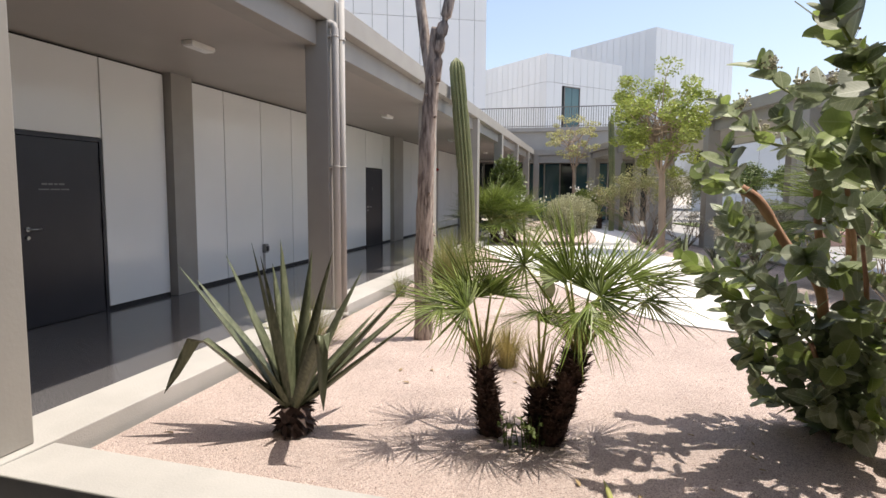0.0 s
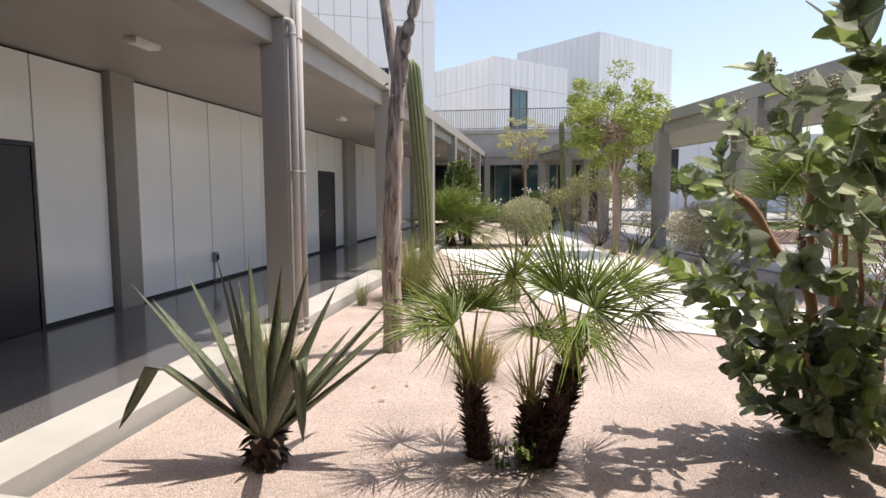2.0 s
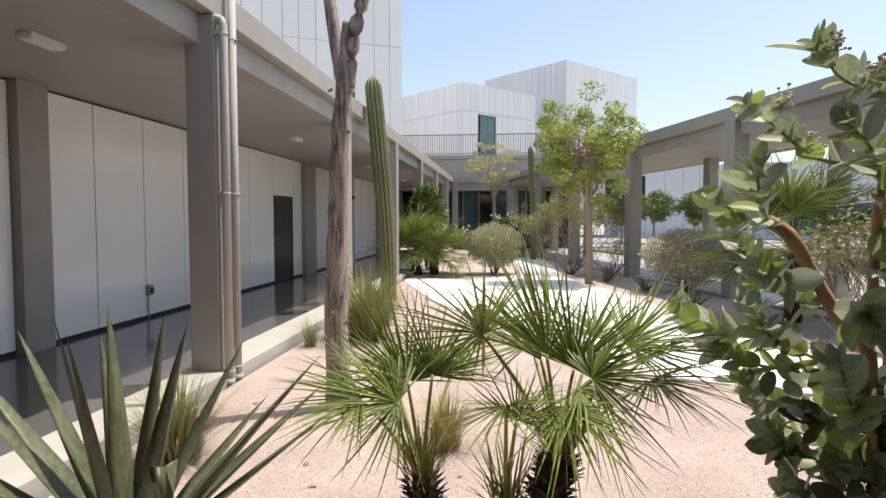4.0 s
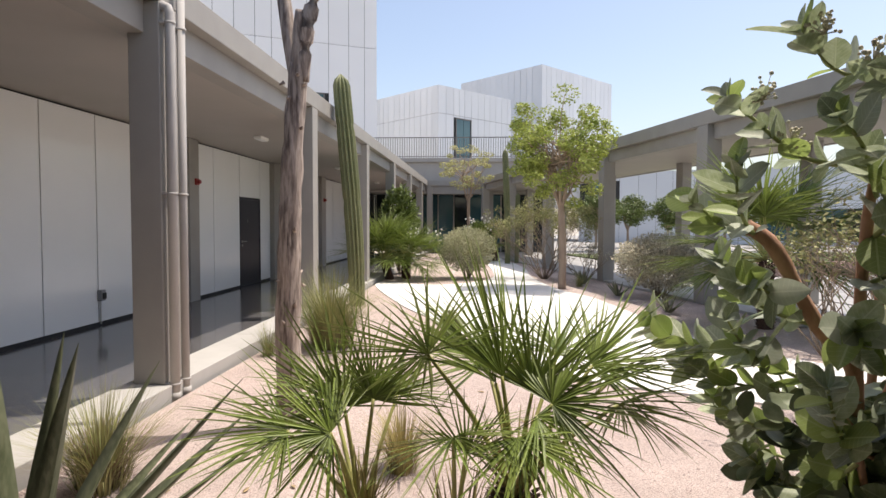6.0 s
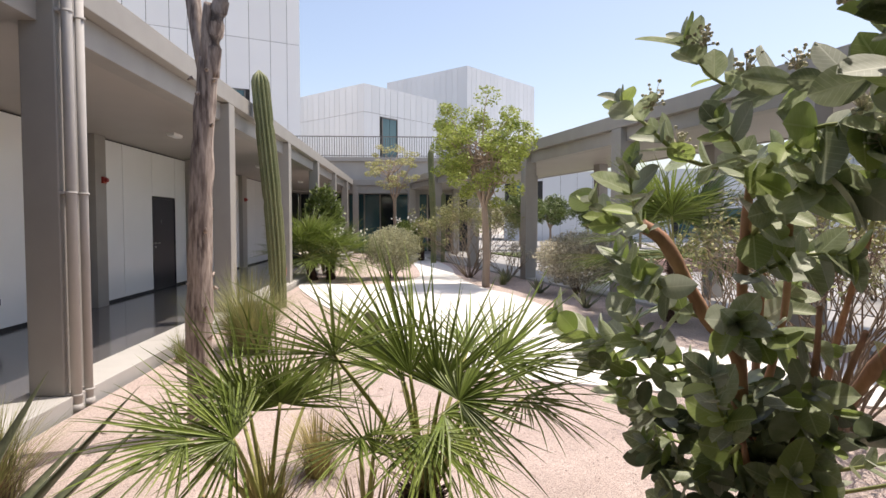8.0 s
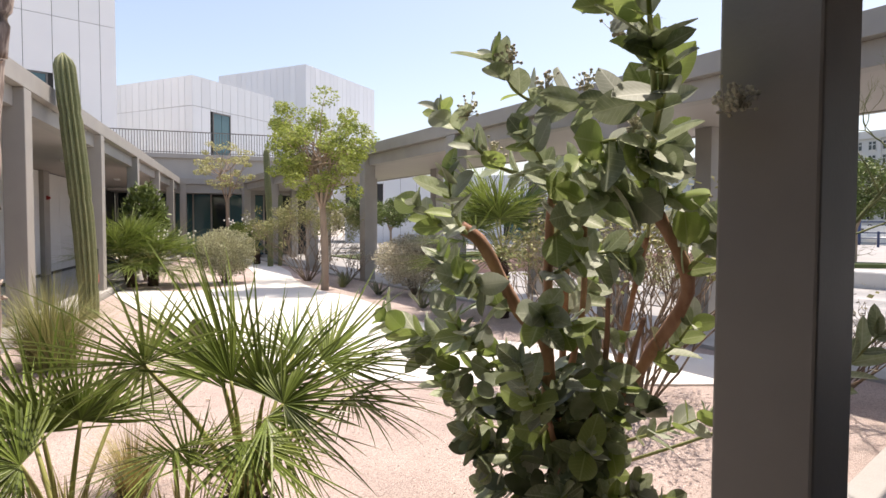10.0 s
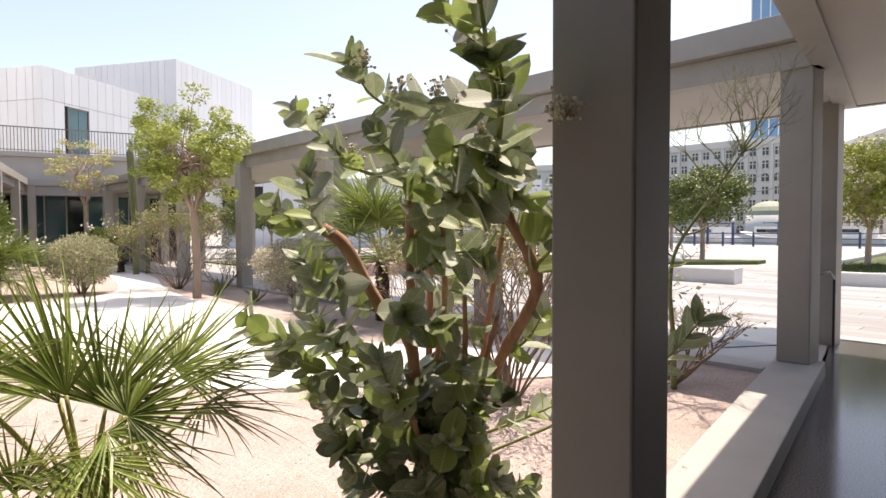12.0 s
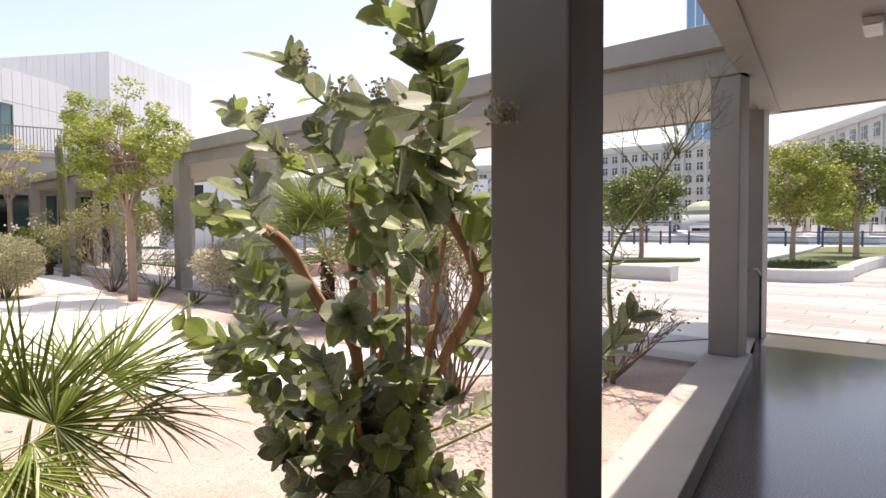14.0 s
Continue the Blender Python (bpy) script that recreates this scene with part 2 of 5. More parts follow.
# ---- west building: wall, panels, doors, ceiling ----
b = B()
prism(b, [(-9.5, -1.4), (WALL_X - 0.06, -1.4), (WALL_X - 0.06, 33.0), (-9.5, 33.0)], -0.3, ROOF_Z)
solid("wall_west", b, JOINT, "dark substructure wall behind white panels", "wall", kind="structure")
cladding = thing("wall_cladding_west", (WALL_X, 0, 0), "tall white lacquered wall panels with dark joints", "wall panels", kind="structure")


def wall_panel(y0, y1, z0=0.05, z1=SOFFIT_Z - 0.03):
    return part("panel", box(B(), -0.05, 0.0, y0 + 0.010, y1 - 0.010, z0, z1, None, 0.004), PANEL, cladding)


DOORS = [(5.40, 6.58), (15.32, 16.60)]
PILASTERS = [(2.96, 3.40), (7.70, 8.15), (12.72, 13.10), (17.30, 18.18), (22.0, 22.55), (26.6, 27.15)]
edges = [(-1.2, 0.3), (0.3, 1.6), (1.6, 2.96), (3.40, 4.4), (4.4, 5.40), (6.58, 7.70), (8.15, 9.08), (9.08, 10.18), (10.18, 11.31), (11.31, 12.1), (12.1, 12.72), (13.10, 13.98), (13.98, 15.32),
         (16.60, 17.30), (18.18, 19.4), (19.4, 20.6), (20.6, 22.0), (22.55, 24.0), (24.0, 25.3), (25.3, 26.6), (27.15, 28.5), (28.5, 30.0)]
for y0, y1 in edges:
    wall_panel(y0, y1)
for y0, y1 in DOORS:
    wall_panel(y0, y1, 2.1)
for i, (y0, y1) in enumerate(PILASTERS):
    solid("pilaster", box(B(), WALL_X - 0.05, WALL_X + 0.12, y0, y1, 0.0, SOFFIT_Z, None, 0.006), TAUPE, "taupe painted pilaster between white wall panels", "pilaster", "pilasters of the west wall")
solid("baseboard_west", box(B(), WALL_X - 0.05, WALL_X - 0.012, -1.2, 31.0, 0.0, 0.045), JOINT, "dark recessed skirting under the wall panels", "baseboard", kind="structure")


def steel_door(number, y0, y1, plate):
    d = thing(f"door_{number}", (WALL_X, y0, 0), "closed charcoal steel door with a lever handle in a white wall", "door", kind="structure")
    w = y1 - y0
    part("door_frame", box(box(box(B(), -0.05, 0.004, 0.008, 0.05, 0.0, 2.09), -0.05, 0.004, w - 0.05, w - 0.008, 0.0, 2.09), -0.05, 0.004, 0.05, w - 0.05, 2.045, 2.09), DOOR, d)
    leaf = part("door_leaf", box(B(), -0.045, -0.006, 0.055, w - 0.055, 0.012, 2.04, None, 0.004), DOOR, d)
    hb = B()
    tube(hb, [(-0.004, 0.13, 1.06), (0.008, 0.13, 1.06)], [0.026, 0.026], 14)
    tube(hb, [(0.0, 0.13, 1.06), (0.05, 0.13, 1.06), (0.055, 0.15, 1.06), (0.055, 0.25, 1.06)], [0.009] * 4, 8)
    part("lever_handle", hb, STEEL, leaf, "steel lever handle on a round rose")
    lb = B()
    tube(lb, [(-0.004, 0.13, 0.97), (0.010, 0.13, 0.97)], [0.024, 0.020], 14)
    part("lock_cylinder", lb, STEEL, leaf)
    for z in (0.25, 1.05, 1.82):
        part("hinge", tube(B(), [(0.006, w - 0.052, z - 0.06), (0.006, w - 0.052, z + 0.06)], [0.009, 0.009], 8), BLACK, leaf)
    sb = B()
    if plate:
        for row, (z, spans) in enumerate(((1.53, [(0.33, 0.40), (0.415, 0.47), (0.485, 0.53), (0.545, 0.62)]), (1.475, [(0.29, 0.42), (0.435, 0.56), (0.572, 0.68)]))):
            for a0, a1 in spans:
                box(sb, -0.0055, -0.0045, a0, a1, z, z + (0.020 if row == 0 else 0.014))
    else:
        box(sb, -0.0055, -0.0045, 0.46, 0.50, 1.5, 1.58)
    part("door_lettering", sb, LETTER, leaf, "two short lines of pale illegible lettering" if plate else "small pale pictogram")
    return d


steel_door(1, *DOORS[0], True)
steel_door(2, *DOORS[1], False)

# ceilings, one for each walkway
b = B()
prism(b, [(WALL_X - 0.05, -0.9), (-2.91, -0.9), (-2.91, 31.0), (WALL_X - 0.05, 31.0)], SOFFIT_Z, ROOF_Z)
solid("ceiling_west", b, SOFFIT, "smooth taupe soffit of the west walkway", "ceiling", kind="structure")
b = B()
prism(b, [(-2.906, -0.9), (0.8, -0.9), at_east(2.85, -4.0)[:2], at_east(2.85, 0.2)[:2], at_east(0.2, -0.35)[:2], (0.5, 2.48), (-2.906, 2.66)], SOFFIT_Z + 0.004, ROOF_Z - 0.004)
solid("ceiling_south", b, SOFFIT, "smooth taupe soffit of the south walkway", "ceiling", kind="structure")
b = B()
prism(b, [at_east(0.34, -0.3)[:2], at_east(2.85, 0.22)[:2], at_east(2.85, 29)[:2], at_east(0.34, 29)[:2]], SOFFIT_Z + 0.008, ROOF_Z - 0.008)
solid("ceiling_east", b, SOFFIT, "smooth taupe soffit of the east walkway", "ceiling", kind="structure")


# roof edge: a beam with a slightly proud fascia above
def roof_edge(name, a, c, label, depth=0.36):
    """Beam and fascia from a to c; the courtyard lies to the right of that direction."""
    av, cv = Vector((*a, 0)), Vector((*c, 0))
    run = (cv - av).length
    t = thing(name, (a[0], a[1], 0), label, "beam", kind="structure", turn=math.degrees(math.atan2(cv.y - av.y, cv.x - av.x)))
    part("beam", box(B(), 0, run, 0.13, depth, SOFFIT_Z - 0.02, LIP_Z, None, 0.006), TAUPE, t)
    part("fascia", box(B(), 0, run, 0.0, depth, LIP_Z + 0.002, ROOF_Z, None, 0.008), TAUPE, t)
    return t


roof_edge("beam_west", (FRONT_X, 2.58), (FRONT_X, 31.0), "taupe roof beam with proud fascia over the west columns")
roof_edge("beam_south", (0.36, 2.83), (FRONT_X - 0.36, 2.99), "taupe roof beam with proud fascia over the south kerb")
se = thing("beam_south_east", (*BEND, 0), "taupe roof beam with proud fascia over the south kerb", "beam", kind="structure", turn=math.degrees(math.atan2(at_east(0, 0)[1] - BEND[1], at_east(0, 0)[0] - BEND[0])))
run = (Vector(at_east(0.0, 0.0)) - Vector((*BEND, 0))).length
part("beam", box(B(), 0, run + 2.8, -0.48, -0.25, SOFFIT_Z - 0.02, LIP_Z, None, 0.006), TAUPE, se)
part("fascia", box(B(), 0, run, -0.48, -0.12, LIP_Z + 0.002, ROOF_Z, None, 0.008), TAUPE, se)
east_beam = roof_edge("beam_east", at_east(0.36, -0.3)[:2], at_east(0.36, 27.5)[:2], "taupe roof beam with proud fascia over the east columns")
east_beam.matrix_basis = EAST @ pose(0.0, 27.5, 0, 0, 0, -90)
ob = thing("beam_east_outer", (0, 0, 0), "taupe outer roof beam of the east walkway", "beam", kind="structure")
ob.matrix_basis = EAST @ pose(0, 0, 0)
part("beam", box(B(), 2.856, 2.96, -4.0, 29, SOFFIT_Z - 0.01, ROOF_Z, None, 0.006), TAUPE, ob)


# columns
def column(m, size=0.27, depth=0.27, z0=KERB_Z, group="arcade columns", label="square taupe painted concrete column on a pale kerb"):
    ob = solid("column", box(B(), 0, size, 0, depth, z0, LIP_Z - 0.002, None, 0.010), TAUPE, label, "column", group, m=m)
    return ob


for y in (2.63, 6.64, 11.1, 15.55, 19.85, 24.1, 28.3):
    column(pose(FRONT_X - 0.27, y, 0), 0.27, 0.29)
column(pose(1.575, 2.93, 0, 0, 0, 23.5), 0.33, 0.265)
column(EAST @ pose(0.18, -0.25, 0), 0.31, 0.30)
for v in (3.85, 8.02, 12.3, 16.6, 20.9, 25.2):
    column(EAST @ pose(0.0, v, 0), 0.30, 0.33, 0.03)
for v in (0.09, 3.85, 8.02, 12.3, 16.6, 20.9, 25.2):
    column(EAST @ pose(2.38 if v < 1 else 2.15, v, 0), 0.26, 0.30, -0.1, label="square taupe painted concrete column at the plaza side")

# south wall that closes the walkway behind
b = B()
prism(b, [(-9.5, -1.2), (0.8, -1.2), at_east(2.9, -4.3)[:2], at_east(2.9, -4.05)[:2], (0.8, -0.9), (-9.5, -0.9)], -0.3, ROOF_Z)
solid("wall_south", b, WALL, "plain grey wall behind the south walkway", "wall", kind="structure")

# ---- planting ----
AGAVE = shade("agave_leaf", (0.085, 0.10, 0.052), 0.40, (0.155, 0.175, 0.105), 14, 0.9, 0.05, 30, fine=(0.26, 0.27, 0.17), fine_scale=60, fine_amount=0.45, stretch=(1, 1, 0.25), through_light=0.06)
DRY_LEAF = shade("dry_brown_leaf", (0.095, 0.058, 0.048), 0.8, (0.04, 0.025, 0.02), 18, 0.9, 0.6, 60)
STRAW = shade("straw", (0.42, 0.31, 0.17), 0.85, (0.3, 0.21, 0.11), 12, 0.8)
PALM_BARK = shade("fibrous_palm_trunk", (0.085, 0.045, 0.032), 0.95, (0.04, 0.022, 0.017), 22, 0.9, 0.9, 70, fine=(0.16, 0.1, 0.075), fine_scale=60, fine_amount=0.4)
PALM_LEAF = shade("fan_palm_leaf", (0.14, 0.20, 0.04), 0.34, (0.24, 0.285, 0.075), 5, 0.8, each=0.4, through_light=0.24)
PALM_STEM = shade("palm_petiole", (0.36, 0.37, 0.11), 0.5, (0.44, 0.41, 0.17), 8, 0.7, through_light=0.1)
BARK = shade("grey_brown_bark", (0.40, 0.325, 0.275), 0.95, (0.10, 0.072, 0.06), 15, 1.0, 1.0, 40, fine=(0.62, 0.52, 0.44), fine_scale=42, fine_amount=0.55, stretch=(1, 1, 0.16))
TAN_BARK = shade("tan_bark", (0.42, 0.32, 0.235), 0.9, (0.30, 0.22, 0.16), 10, 0.8, 0.6, 30, stretch=(1, 1, 0.25))
RED_BARK = shade("reddish_stem_bark", (0.40, 0.225, 0.145), 0.85, (0.28, 0.14, 0.085), 9, 0.8, 0.5, 50, fine=(0.50, 0.32, 0.21), fine_scale=30, fine_amount=0.4, stretch=(1, 1, 0.3))
GREEN_STEM = shade("pale_green_stem", (0.30, 0.33, 0.13), 0.6, (0.24, 0.27, 0.1), 8, 0.7)
MILKWEED = shade("thick_grey_green_leaf", (0.22, 0.27, 0.13), 0.50, (0.40, 0.44, 0.31), 4, 1.0, 0.06, 30, fine=(0.50, 0.54, 0.40), fine_scale=22, fine_amount=0.35, each=0.32, through_light=0.36)
# darker copy of the milkweed leaf: the shrub's interior shade put into the colour
MILKWEED_SHADED = shade("thick_grey_green_leaf_shaded", (0.105, 0.14, 0.06), 0.45, (0.18, 0.215, 0.125), 7, 0.7, 0.06, 30, fine=(0.30, 0.33, 0.23), fine_scale=22, fine_amount=0.3, each=0.45, through_light=0.16)


def add_veins(m, colour, gap=0.016, amount=0.65):
    """Pale midrib along y and slanting side veins, in the leaf's own coordinates."""
    n, link = m.node_tree.nodes, m.node_tree.links.new
    co = n.new("ShaderNodeTexCoord")
    sep = n.new("ShaderNodeSeparateXYZ")
    link(co.outputs["Object"], sep.inputs[0])

    def calc(op, a, b=None):
        k = n.new("ShaderNodeMath")
        k.operation = op
        for i, v in enumerate((a, b)):
            if v is None:
                continue
            if isinstance(v, (int, float)):
                k.inputs[i].default_value = v
            else:
                link(v, k.inputs[i])
        return k.outputs[0]

    ax = calc("ABSOLUTE", sep.outputs["X"])
    rib = calc("LESS_THAN", ax, 0.0028)
    slant = calc("MODULO", calc("SUBTRACT", calc("ADD", sep.outputs["Y"], 1.0), calc("MULTIPLY", ax, 0.75)), gap)
    side = calc("MULTIPLY", calc("LESS_THAN", slant, 0.0020), 0.55)
    vein = calc("MULTIPLY", calc("MAXIMUM", rib, side), amount)
    target = n["Principled BSDF"].inputs["Base Color"]
    source = target.links[0].from_socket
    mx = n.new("ShaderNodeMix")
    mx.data_type = "RGBA"
    mx.inputs["B"].default_value = (*colour, 1)
    link(vein, mx.inputs["Factor"])
    link(source, mx.inputs["A"])
    link(mx.outputs["Result"], target)


MILKWEED_SILVER = shade("silvery_bloomed_leaf", (0.37, 0.40, 0.32), 0.6, (0.29, 0.34, 0.22), 5, 0.9, 0.06, 30, fine=(0.46, 0.49, 0.40), fine_scale=22, fine_amount=0.3, each=0.25, through_light=0.25)
MILKWEED_FRESH = shade("fresh_yellow_green_leaf", (0.25, 0.33, 0.085), 0.48, (0.36, 0.43, 0.16), 5, 0.9, 0.06, 30, each=0.3, through_light=0.42)
add_veins(MILKWEED, (0.60, 0.64, 0.44), 0.020, 0.85)
add_veins(MILKWEED_FRESH, (0.52, 0.58, 0.30), 0.020, 0.8)
add_veins(MILKWEED_SILVER, (0.66, 0.69, 0.58), 0.020, 0.6)
BLOSSOM = shade("faded_blossom", (0.66, 0.64, 0.50), 0.8, (0.46, 0.40, 0.30), 30, 0.8)
CACTUS = shade("ribbed_cactus_skin", (0.145, 0.165, 0.065), 0.6, (0.20, 0.205, 0.095), 3, 0.8, 0.15, 40, fine=(0.28, 0.28, 0.15), fine_scale=25, fine_amount=0.3)
SPINE = shade("pale_spines", (0.38, 0.34, 0.24), 0.8)
GRASS = shade("dry_green_grass", (0.21, 0.235, 0.085), 0.7, (0.34, 0.31, 0.14), 6, 0.8, each=0.3, through_light=0.15)
GRASS_DRY = shade("yellowed_grass", (0.40, 0.33, 0.14), 0.75, (0.30, 0.27, 0.10), 6, 0.8, each=0.3, through_light=0.15)
THATCH = shade("brown_thatch", (0.20, 0.125, 0.075), 0.85, (0.12, 0.075, 0.05), 8, 0.8, each=0.35)
BUSH = shade("silver_green_small_leaf", (0.42, 0.42, 0.26), 0.7, (0.50, 0.49, 0.34), 6, 0.8, each=0.35, through_light=0.3)
BUSH_GREY = shade("grey_small_leaf", (0.50, 0.46, 0.345), 0.75, (0.58, 0.54, 0.42), 6, 0.8, each=0.35, through_light=0.3)
TREE_LEAF = shade("fresh_green_leaf", (0.31, 0.37, 0.07), 0.5, (0.42, 0.46, 0.14), 2.5, 0.8, each=0.3, through_light=0.35)
YELLOW_LEAF = shade("yellow_green_leaf", (0.44, 0.43, 0.17), 0.55, (0.52, 0.49, 0.26), 2.5, 0.8, each=0.25, through_light=0.35)
DARK_LEAF = shade("dark_green_leaf", (0.05, 0.105, 0.022), 0.5, (0.085, 0.15, 0.035), 2.5, 0.8, each=0.35, through_light=0.25)
MID_LEAF = shade("mid_green_leaf", (0.105, 0.15, 0.033), 0.5, (0.16, 0.20, 0.058), 2.5, 0.8, each=0.3, through_light=0.25)
TWIG = shade("dry_twig", (0.26, 0.20, 0.145), 0.9, (0.18, 0.135, 0.095), 12, 0.8)
PENCIL = shade("pencil_stem", (0.20, 0.225, 0.085), 0.7, (0.15, 0.17, 0.065), 12, 0.8)
G = 0.03
rng = random.Random(7)


def blade(bm, base, tip, width, sag=0.0, thick=0.02, channel=0.3, steps=7, fold=None, side=None):
    """A stiff tapering leaf, channelled along its middle; fold bends its end down past that fraction."""
    base, tip = Vector(base), Vector(tip)
    d = tip - base
    w = (side or d.cross(Vector((0, 0, 1))).normalized())
    n = w.cross(d).normalized()
    if n.z < 0:
        n = -n
    rows = []
    for i in range(steps + 1):
        t = i / steps
        c = base + d * t - Vector((0, 0, 1)) * sag * t * t
        if fold and t > fold[0]:
            k = base + d * fold[0] - Vector((0, 0, 1)) * sag * fold[0] ** 2
            c = k + Vector(fold[1]) * ((t - fold[0]) / (1 - fold[0]))
        ww = w
        if fold and t > fold[0]:
            ww = (w * 0.6 + Vector(fold[1]).cross(w).normalized()).normalized()
        prof = (0.62 + 0.38 * math.sin(min(t / 0.45, 1) * math.pi / 2)) * max(0.0, 1 - max(0, t - 0.4) / 0.6) ** (0.45 if fold else 0.8)
        h = width * 0.5 * prof + 0.0008
        th = thick * (1 - t) + 0.001
        rows.append([bm.verts.new(c - ww * h + n * h * channel), bm.verts.new(c + n * th * 0.15), bm.verts.new(c + ww * h + n * h * channel), bm.verts.new(c - n * th)])
    for a, b2 in zip(rows, rows[1:]):
        for k in range(4):
            f = bm.faces.new((a[k], b2[k], b2[(k + 1) % 4], a[(k + 1) % 4]))
            f.smooth = k != 3
    return bm


def agave(place, tips, label, width=0.100, stump=True):
    """tips: leaf ends as (across, along, up) from the heart, with an optional fold."""
    a = thing("agave", place, label, "agave")
    for t in tips:
        tip = Vector(t[:3])
        flat = Vector((tip.x, tip.y, 0))
        b0 = flat.normalized() * 0.035 + Vector((0, 0, 0.16 if stump else 0.03))
        part("leaf", blade(B(), b0, tip * (1.0 if len(t) > 3 else 1.04), width * rng.uniform(0.75, 1.3), rng.uniform(0.0, 0.04), 0.018, 0.38, 10, t[3] if len(t) > 3 else None), AGAVE, a)
    if stump:
        b = B()
        tube(b, [(0, 0, -0.02), (0.01, 0, 0.05), (0, 0.01, 0.13), (0, 0, 0.20)], [0.085, 0.08, 0.095, 0.04], 12)
        part("heart", b, DRY_LEAF, a, "dark dried leaf base")
        b = B()
        for k in range(64):
            an = rng.uniform(0, math.tau)
            r0 = rng.uniform(0.05, 0.08)
            r1 = rng.uniform(0.10, 0.165)
            z0 = rng.uniform(0.03, 0.17)
            blade(b, (math.cos(an) * r0, math.sin(an) * r0, z0), (math.cos(an + 0.3) * r1, math.sin(an + 0.3) * r1, max(0.0, z0 + rng.uniform(-0.07, 0.05))), rng.uniform(0.03, 0.06), 0.02, 0.006, 0.5, 4)
        part("dead_leaves", b, DRY_LEAF, a, "shrivelled dark brown leaf bases")
    return a


cr, ca = Vector((0.965, 0.264)), Vector((-0.264, 0.965))


def seen(across, away, up):
    v = cr * across + ca * away
    return (v.x, v.y, up)


def folded(at, fraction, drop):
    """A leaf that snaps at a point and hangs from there."""
    return (*(Vector((0, 0, 0.16)) + (Vector(at) - Vector((0, 0, 0.16))) / fraction), (fraction, drop))


AG = [seen(-0.64, 0.0, 0.99), seen(-0.61, 0.20, 0.87), seen(-0.40, 0.10, 1.04), seen(-0.19, -0.10, 1.13), seen(-0.13, -0.15, 1.06), seen(-0.17, 0.25, 0.96), seen(-0.07, 0.05, 1.15), seen(0.07, 0.25, 1.05),
      seen(0.26, -0.15, 1.11), seen(0.37, 0.30, 0.93), seen(0.70, 0.0, 0.91), seen(0.71, 0.15, 0.77), seen(0.75, -0.10, 0.73), seen(-0.17, -0.10, 0.50), seen(0.45, 0.45, 0.66),
      folded(seen(-0.52, -0.10, 0.63), 0.66, seen(-0.17, -0.05, -0.33)), folded(seen(0.24, -0.38, 0.69), 0.6, seen(0.01, -0.07, -0.39))]
agave((-1.47, 3.66, G), AG, "large grey-green agave with stiff pointed leaves on gravel")
small = [(math.cos(k * 2.4) * 0.3 * (0.7 + 0.3 * math.sin(k)), math.sin(k * 2.4) * 0.3, 0.18 + 0.22 * ((k * 7) % 5) / 5) for k in range(16)]
agave((2.82, 14.1, G), small, "small spiky agave in the gravel beside the path", 0.045, False)
agave((3.15, 11.9, G), small, "small spiky agave in the gravel beside the path", 0.045, False)
agave((2.5, 16.4, G), [(x * 0.9, y * 0.9, z * 1.1) for x, y, z in small], "small green agave under the tree", 0.05, False)


# dead trunk with lopped forks
def bark_tube(points, radii, sides=18, rough=0.10, seed=1):
    """A limb with furrowed, uneven bark."""
    b = tube(B(), points, radii, sides)
    for v in b.verts:
        k = noise.noise(Vector((v.co.x * 30, v.co.y * 30, v.co.z * 5 + seed))) * rough + noise.noise(Vector((v.co.x * 9, v.co.y * 9, v.co.z * 2 + seed))) * rough
        i = min(range(len(points)), key=lambda j: (Vector(points[j]) - v.co).length)
        v.co += (v.co - Vector(points[i])) * k
    return b


def path_points(points, n):
    pts = [Vector(p) for p in points]
    out = []
    for i in range(len(pts) - 1):
        p0, p1, p2, p3 = pts[max(i - 1, 0)], pts[i], pts[i + 1], pts[min(i + 2, len(pts) - 1)]
        for s in range(n):
            t = s / n
            out.append(0.5 * ((2 * p1) + (p2 - p0) * t + (2 * p0 - 5 * p1 + 4 * p2 - p3) * t * t + (3 * p1 - p0 - 3 * p2 + p3) * t ** 3))
    return out + [pts[-1]]


def taper(n, r0, r1):
    return [r0 + (r1 - r0) * i / (n - 1) for i in range(n)]


tr = thing("bare_tree", (-1.34, 6.1, G), "bare dead tree with furrowed brown bark and lopped forks", "tree")
pts = path_points([(0, 0, -0.03), (-0.005, 0, 0.7), (0.01, 0.0, 1.4), (0.035, 0.01, 2.0), (0.085, 0.02, 2.62)], 9)
part("trunk", bark_tube(pts, [0.090 + 0.003 * math.sin(i * 1.3) - 0.020 * i / len(pts) for i in range(len(pts))], 26, 0.15), BARK, tr)
for name, pp, r0, r1 in (("limb", [(0.07, 0.02, 2.5), (0.0, 0.05, 2.85), (-0.07, 0.08, 3.3), (-0.12, 0.1, 3.9), (-0.22, 0.12, 4.7)], 0.07, 0.035),
                         ("limb", [(0.09, 0.02, 2.5), (0.15, -0.02, 2.85), (0.26, -0.05, 3.25), (0.33, -0.06, 3.8), (0.46, -0.05, 4.6)], 0.075, 0.035),
                         ("stub", [(0.085, 0.0, 2.52), (0.09, -0.03, 2.78), (0.105, -0.04, 2.98)], 0.06, 0.03)):
    q = path_points(pp, 5)
    part(name, bark_tube(q, taper(len(q), r0 * 0.85, r1), 14, 0.03, 3), BARK, tr)
for k in range(22):
    an, z = rng.uniform(0, math.tau), rng.uniform(0.2, 2.6)
    c = Vector((math.cos(an) * 0.08 + z * 0.025, math.sin(an) * 0.08, z))
    part("knot", tube(B(), [c * 1.0, c + Vector((math.cos(an) * 0.035, math.sin(an) * 0.035, rng.uniform(-0.03, 0.04)))], [0.016, 0.005], 5), BARK, tr)


